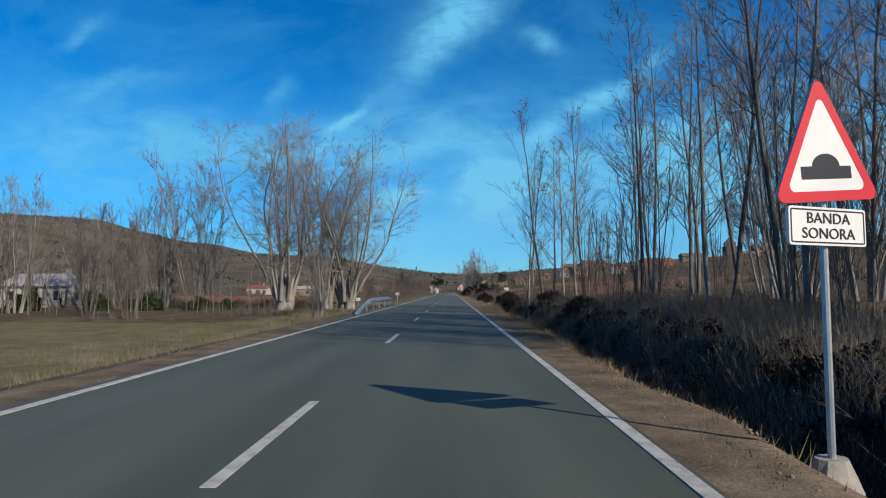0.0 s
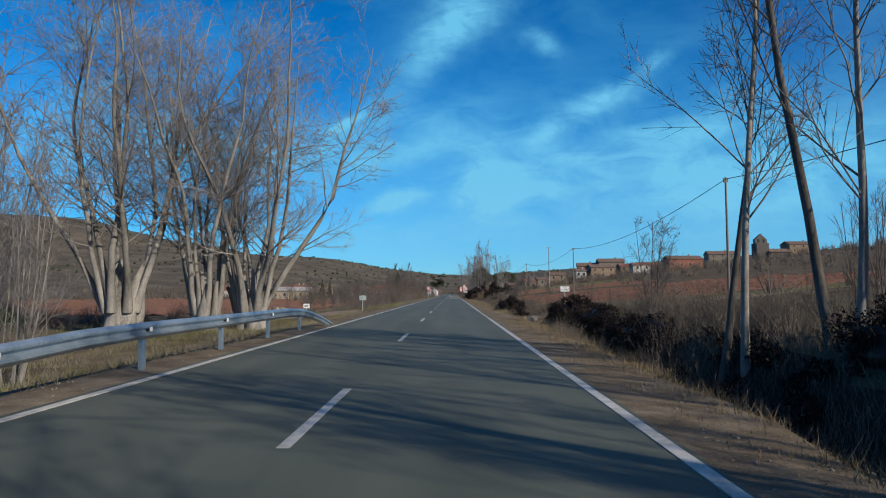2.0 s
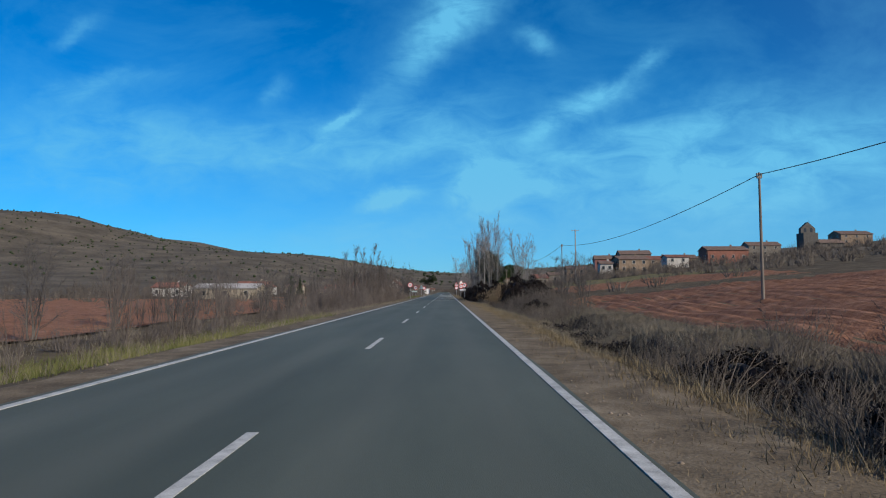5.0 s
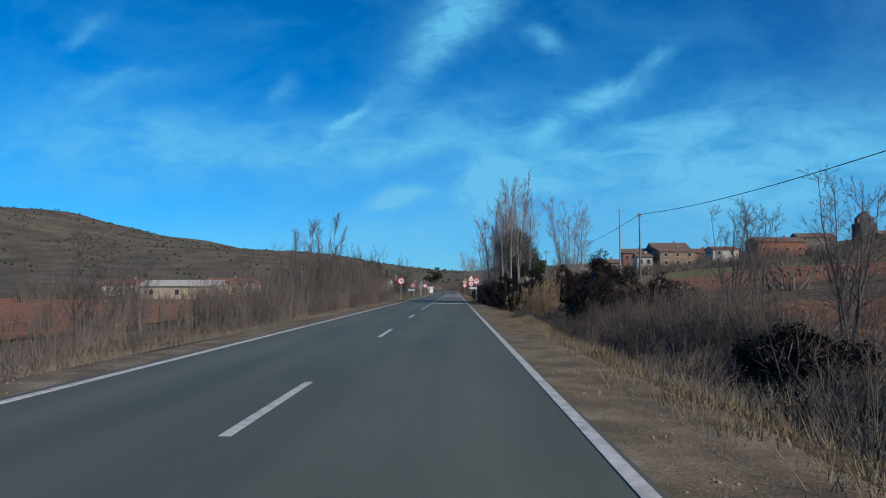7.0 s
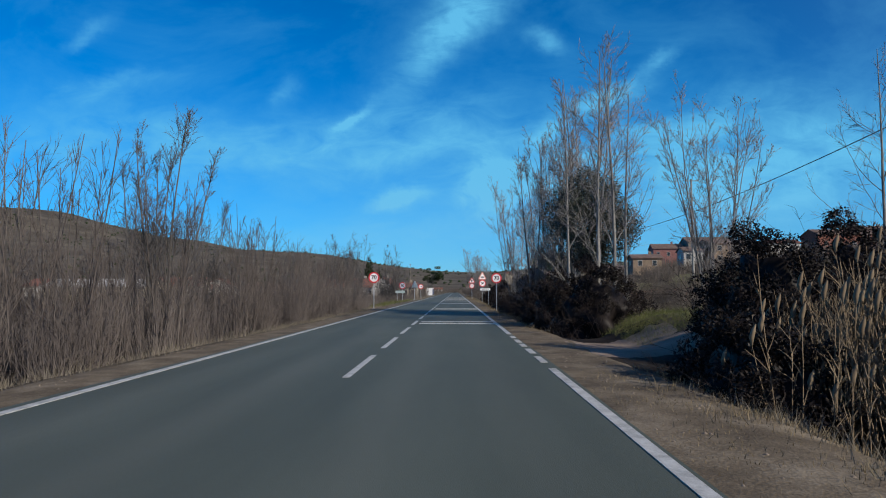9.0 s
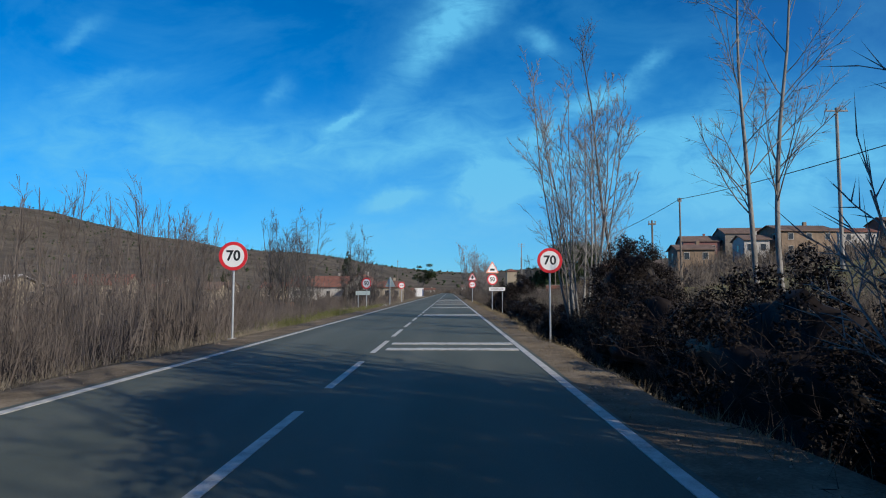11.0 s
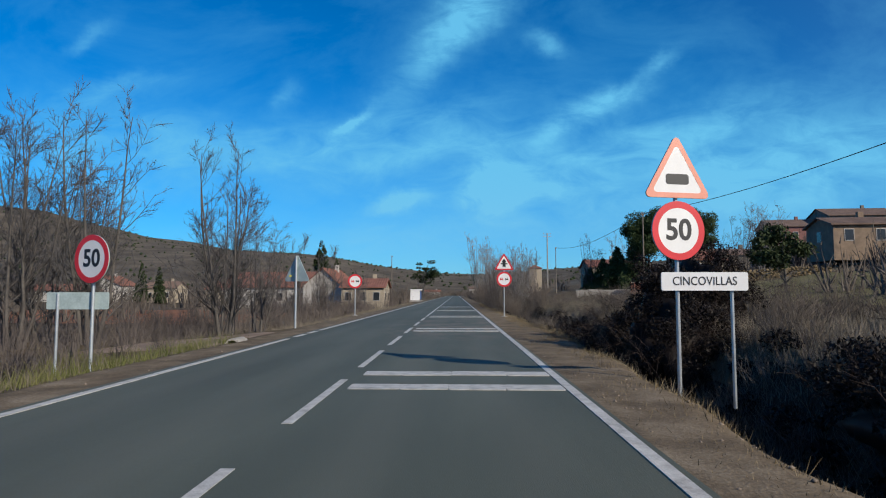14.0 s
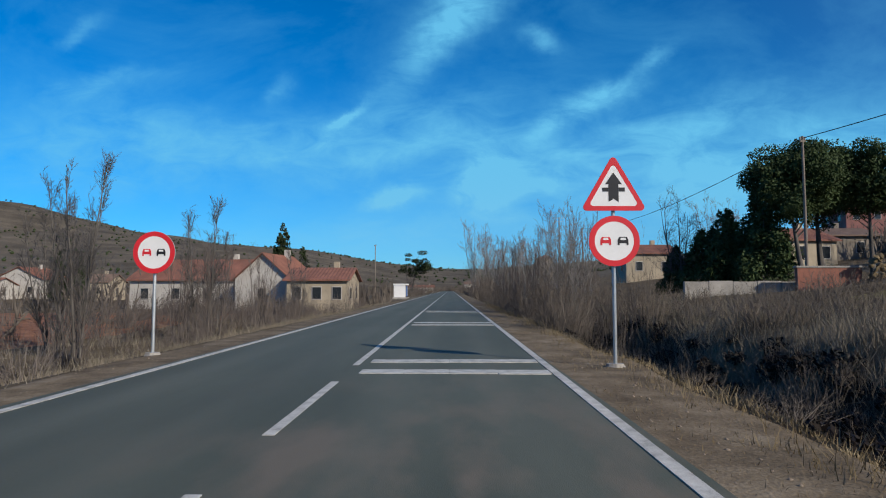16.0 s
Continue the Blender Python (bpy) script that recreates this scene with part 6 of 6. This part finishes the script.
cone_tree("conifer", -27.5, 370, 14.0, 3.2, 431, "dark pointed conifer behind a house", M_LEAF, 9000, 0.25)
cone_tree("conifer", -24.5, 372, 10.0, 2.2, 432, "dark pointed conifer behind a house", M_LEAF, 4000, 0.25)
cone_tree("conifer", -68, 372, 9.0, 1.6, 433, "slim dark cypress beyond a field", M_LEAF, 3000, 0.25)
cone_tree("conifer", -64, 372, 8.0, 1.5, 434, "slim dark cypress beyond a field", M_LEAF, 3000, 0.25)
evergreen("roadside_pine", -9.6, 443, 5.0, 4.4, 9.0, 435, "tall dark spreading pine beside the road", M_LEAF, 0.03, 0.22, 5000, 0.45, 34)
evergreen("roadside_pine", 16.5, 262, 1.0, 1.4, 2.2, 436, "low dark evergreen shrub tree on the bank", M_LEAF, 0.0, 0.1, 3000, 0.8, 22)
evergreen("garden_tree", 77, 352, 1.2, 2.0, 3.0, 437, "rounded dark garden evergreen below a house", M_LEAF, 0.0, 0.16, 3000, 0.8, 22)

# ---- reeds
g = np.random.default_rng(500)
n = 520
rx, ry = g.normal(7.8, 0.7, n), g.normal(165.6, 0.9, n)
P = np.zeros((n, 4, 3))
P[:, 0] = np.stack([rx, ry, height(rx, ry)], -1)
D = unit(np.stack([g.normal(scale=0.10, size=n), g.normal(scale=0.10, size=n), np.ones(n)], -1))
L = g.uniform(0.9, 2.2, n)
for j in range(1, 4):
    D = unit(D + g.normal(scale=0.05, size=D.shape))
    P[:, j] = P[:, j - 1] + D * (L / 3)[:, None]
R = np.repeat(np.array([[0.009, 0.008, 0.007, 0.004]]), n, 0)
stalks = tubes(P, R, 3)
P1, R1 = grow(P, R, 5, g, 0.2, 0.95, 30, 0.30, -0.10, 3, 1.0, 0.003)
pl = P[:160]
Q = np.stack([pl[:, 3], pl[:, 3] + np.array([0, 0, 0.10]), pl[:, 3] + np.array([0.03, 0, 0.2]), pl[:, 3] + np.array([0.06, 0, 0.28])], 1)
plumes = tubes(Q, np.repeat(np.array([[0.012, 0.035, 0.03, 0.006]]), 160, 0), 5)
v, f = join([stalks, tubes(P1, R1 * 1.3, 3), plumes])
tagged(big_mesh("reeds", v, f, M_REED), "tall tan dry reeds with feathery plumes", "reeds", kind="stuff")


# ---- grass
def grass(name, n, x0, x1, y0, y1, h, mat, label, seed, skip=(), power=1.0, w=0.011, tuft=0.22, per=24):
    """Blades of grass in tufts of uneven size."""
    g = np.random.default_rng(seed)
    k = n // per
    cx, cy, ch = x0 + (x1 - x0) * g.uniform(0, 1, k) ** power, g.uniform(y0, y1, k), g.uniform(0.35, 1.15, k) ** 1.3
    i = np.repeat(np.arange(k), per)
    n = len(i)
    x = cx[i] + g.normal(scale=tuft, size=n) * (0.6 + ch[i])
    y = cy[i] + g.normal(scale=tuft, size=n) * (0.6 + ch[i])
    keep = (x > min(x0, x1)) & (x < max(x0, x1))
    for a, b in skip:
        keep &= ~((y > a) & (y < b))
    x, y, c = x[keep], y[keep], ch[i][keep]
    n = len(x)
    z = height(x, y)
    a = g.uniform(0, 6.28, n)
    hh = h * g.uniform(0.45, 1.2, n) * c
    side = np.stack([np.cos(a), np.sin(a), np.zeros(n)], -1) * w
    lean = np.stack([g.normal(size=n), g.normal(size=n), np.zeros(n)], -1) * (0.40 * hh)[:, None]
    b = np.stack([x, y, z - 0.03], -1)
    t = b + lean + np.stack([0 * x, 0 * x, hh], -1)
    v = np.stack([b - side, b + side, t], 1).reshape(-1, 3)
    f = np.arange(n * 3).reshape(-1, 3)
    return tagged(big_mesh(name, v, f, mat), label, "grass", kind="stuff")


RIGHT_GAPS = ((71.5, 78.5), (168, 179))
LEFT_GAPS = ((86, 96), (253, 259.5))
grass("ditch_lip_grass", 30000, 5.4, 7.2, -4, 70, 0.55, M_STRAW, "tall pale dry grass clumps along the ditch edge", 641, (), 1.0, 0.005, 0.25, 60)
grass("dry_grass", 130000, 5.0, 9.5, -5, 330, 0.32, M_STRAW, "dry straw-coloured grass along ditch and verge", 601, RIGHT_GAPS, 1.0, 0.005)
grass("verge_grass", 240000, 3.74, 6.0, 84, 320, 0.09, M_VERGEGRASS, "short trampled dry grass on the verge", 602, RIGHT_GAPS, 1.0, 0.011, 0.16)
grass("verge_grass", 60000, 4.0, 5.6, -4, 72, 0.10, M_VERGEGRASS, "thin trampled dry grass on the verge", 612, (), 1.0, 0.011, 0.16)
grass("dry_grass", 90000, -9.5, -4.6, -5, 330, 0.30, M_STRAW, "dry straw-coloured grass along the verge", 603, LEFT_GAPS, 1.0, 0.006)
grass("meadow_grass", 50000, -30, -5.5, -5, 48, 0.18, M_GREENGRASS, "short green-yellow meadow grass", 604, (), 1.3, 0.010)
grass("field_margin_grass", 36000, -24, -5.2, 64, 104, 0.28, M_GREENGRASS, "rough green and yellow grass at a field margin", 605, ((87, 94),), 1.0, 0.010)
grass("tall_dry_grass", 40000, 7.0, 14, 10, 330, 0.55, M_STRAW, "tall dry grass among brushwood on the bank", 606, ((71, 181),), 1.4, 0.009)
grass("tall_dry_grass", 36000, -16, -6.2, 100, 330, 0.55, M_STRAW, "tall dry grass among saplings", 607, LEFT_GAPS, 1.2, 0.009)
grass("bank_grass_long", 100000, 5.9, 13, -4, 70, 0.70, M_STRAW, "long pale dry grass leaning over the ditch bank", 620, (), 1.2, 0.0045, 0.3, 40)
grass("bank_grass_long", 150000, 6.4, 14, 182, 310, 0.52, M_STRAW, "long pale dry grass leaning over the ditch bank", 621, (), 1.3, 0.0045, 0.3, 40)
grass("bank_grass_long", 100000, 5.6, 11, 79, 166, 0.33, M_STRAW, "long pale dry grass leaning over the ditch bank", 622, (), 1.2, 0.0045, 0.3, 40)
grass("bank_green_grass", 30000, 6.9, 14, 174.5, 181, 0.24, M_GREENGRASS, "green and yellow grass on the bank by a field entrance", 623, (), 1.0, 0.005)
grass("verge_green_grass", 16000, -10.5, -4.7, 236, 253, 0.40, M_GREENGRASS, "yellow-green grass tufts beside the verge", 630, (), 1.2, 0.008, 0.3, 40)
grass("verge_green_grass", 18000, -11, -4.7, 100, 128, 0.36, M_GREENGRASS, "yellow-green grass tufts beside the verge", 631, (), 1.2, 0.008, 0.3, 40)
grass("verge_green_grass", 26000, -13, -5.0, 216, 236, 0.55, M_GREENGRASS, "tall yellow-green grass tufts beside the verge", 632, (), 1.1, 0.008, 0.35, 40)
grass("edge_tussocks", 60000, 4.5, 6.1, -4, 320, 0.24, M_VERGEGRASS, "ochre grass tussocks along the edge of the ditch", 640, RIGHT_GAPS, 1.0, 0.008, 0.20, 60)
grass("track_grass", 24000, 6.0, 26, 70, 91, 0.16, M_STRAW, "sparse dry grass beside and between the track ruts", 624, (), 1.2, 0.012, 0.4)
grass("verge_meadow_grass", 30000, -13, -4.9, 18, 84, 0.34, M_STRAW, "pale dry grass clumps beside the guardrail", 625, (), 1.2, 0.007, 0.3, 40)
grass("verge_meadow_grass", 20000, -13, -5.2, 10, 84, 0.26, M_GREENGRASS, "olive green grass clumps beside the guardrail", 626, (), 1.2, 0.008, 0.3, 40)
grass("hillside_grass", 30000, 12, 40, 150, 320, 0.35, M_STRAW, "thin dry grass on the slope below the village", 608, (), 1.2, 0.014)

# ---- loose gravel on the verges
g = np.random.default_rng(700)
n = 7000
x = np.where(g.uniform(0, 1, n) < 0.75, g.uniform(3.8, 4.9, n), -g.uniform(3.8, 4.7, n))
y = g.uniform(0, 300, n)
r = g.uniform(0.2, 1.0, n) ** 2 * 0.032 + 0.006
octa = np.array([(1, 0, 0), (0, 1, 0), (-1, 0, 0), (0, -1, 0), (0, 0, 0.8), (0, 0, -0.8)], float)
v = (octa[None] * r[:, None, None] * g.uniform(0.6, 1.3, (n, 6, 1)) + np.stack([x, y, height(x, y) + 0.022], -1)[:, None]).reshape(-1, 3)
tri = np.array([(0, 1, 4), (1, 2, 4), (2, 3, 4), (3, 0, 4), (1, 0, 5), (2, 1, 5), (3, 2, 5), (0, 3, 5)])
f = (tri[None] + (np.arange(n) * 6)[:, None, None]).reshape(-1, 3)
tagged(big_mesh("gravel", v, f, M_STONE), "loose pale gravel scattered on the verge", "gravel", kind="stuff")

# ---- dark juniper dots on the far hills
g = np.random.default_rng(800)
n = 2600
x = g.uniform(-1500, 500, n)
y = g.uniform(700, 1900, n)
r = g.uniform(0.5, 1.0, n) ** 2 * 3.0
v = (octa[None] * np.array([1, 1, 1.1]) * r[:, None, None] * g.uniform(0.7, 1.3, (n, 6, 1)) + np.stack([x, y, height(x, y) + r * 0.5], -1)[:, None]).reshape(-1, 3)
f = (tri[None] + (np.arange(n) * 6)[:, None, None]).reshape(-1, 3)
tagged(big_mesh("hill_scrub", v, f, M_LEAF), "dark juniper bushes dotted over distant hills", "scrub", kind="stuff")
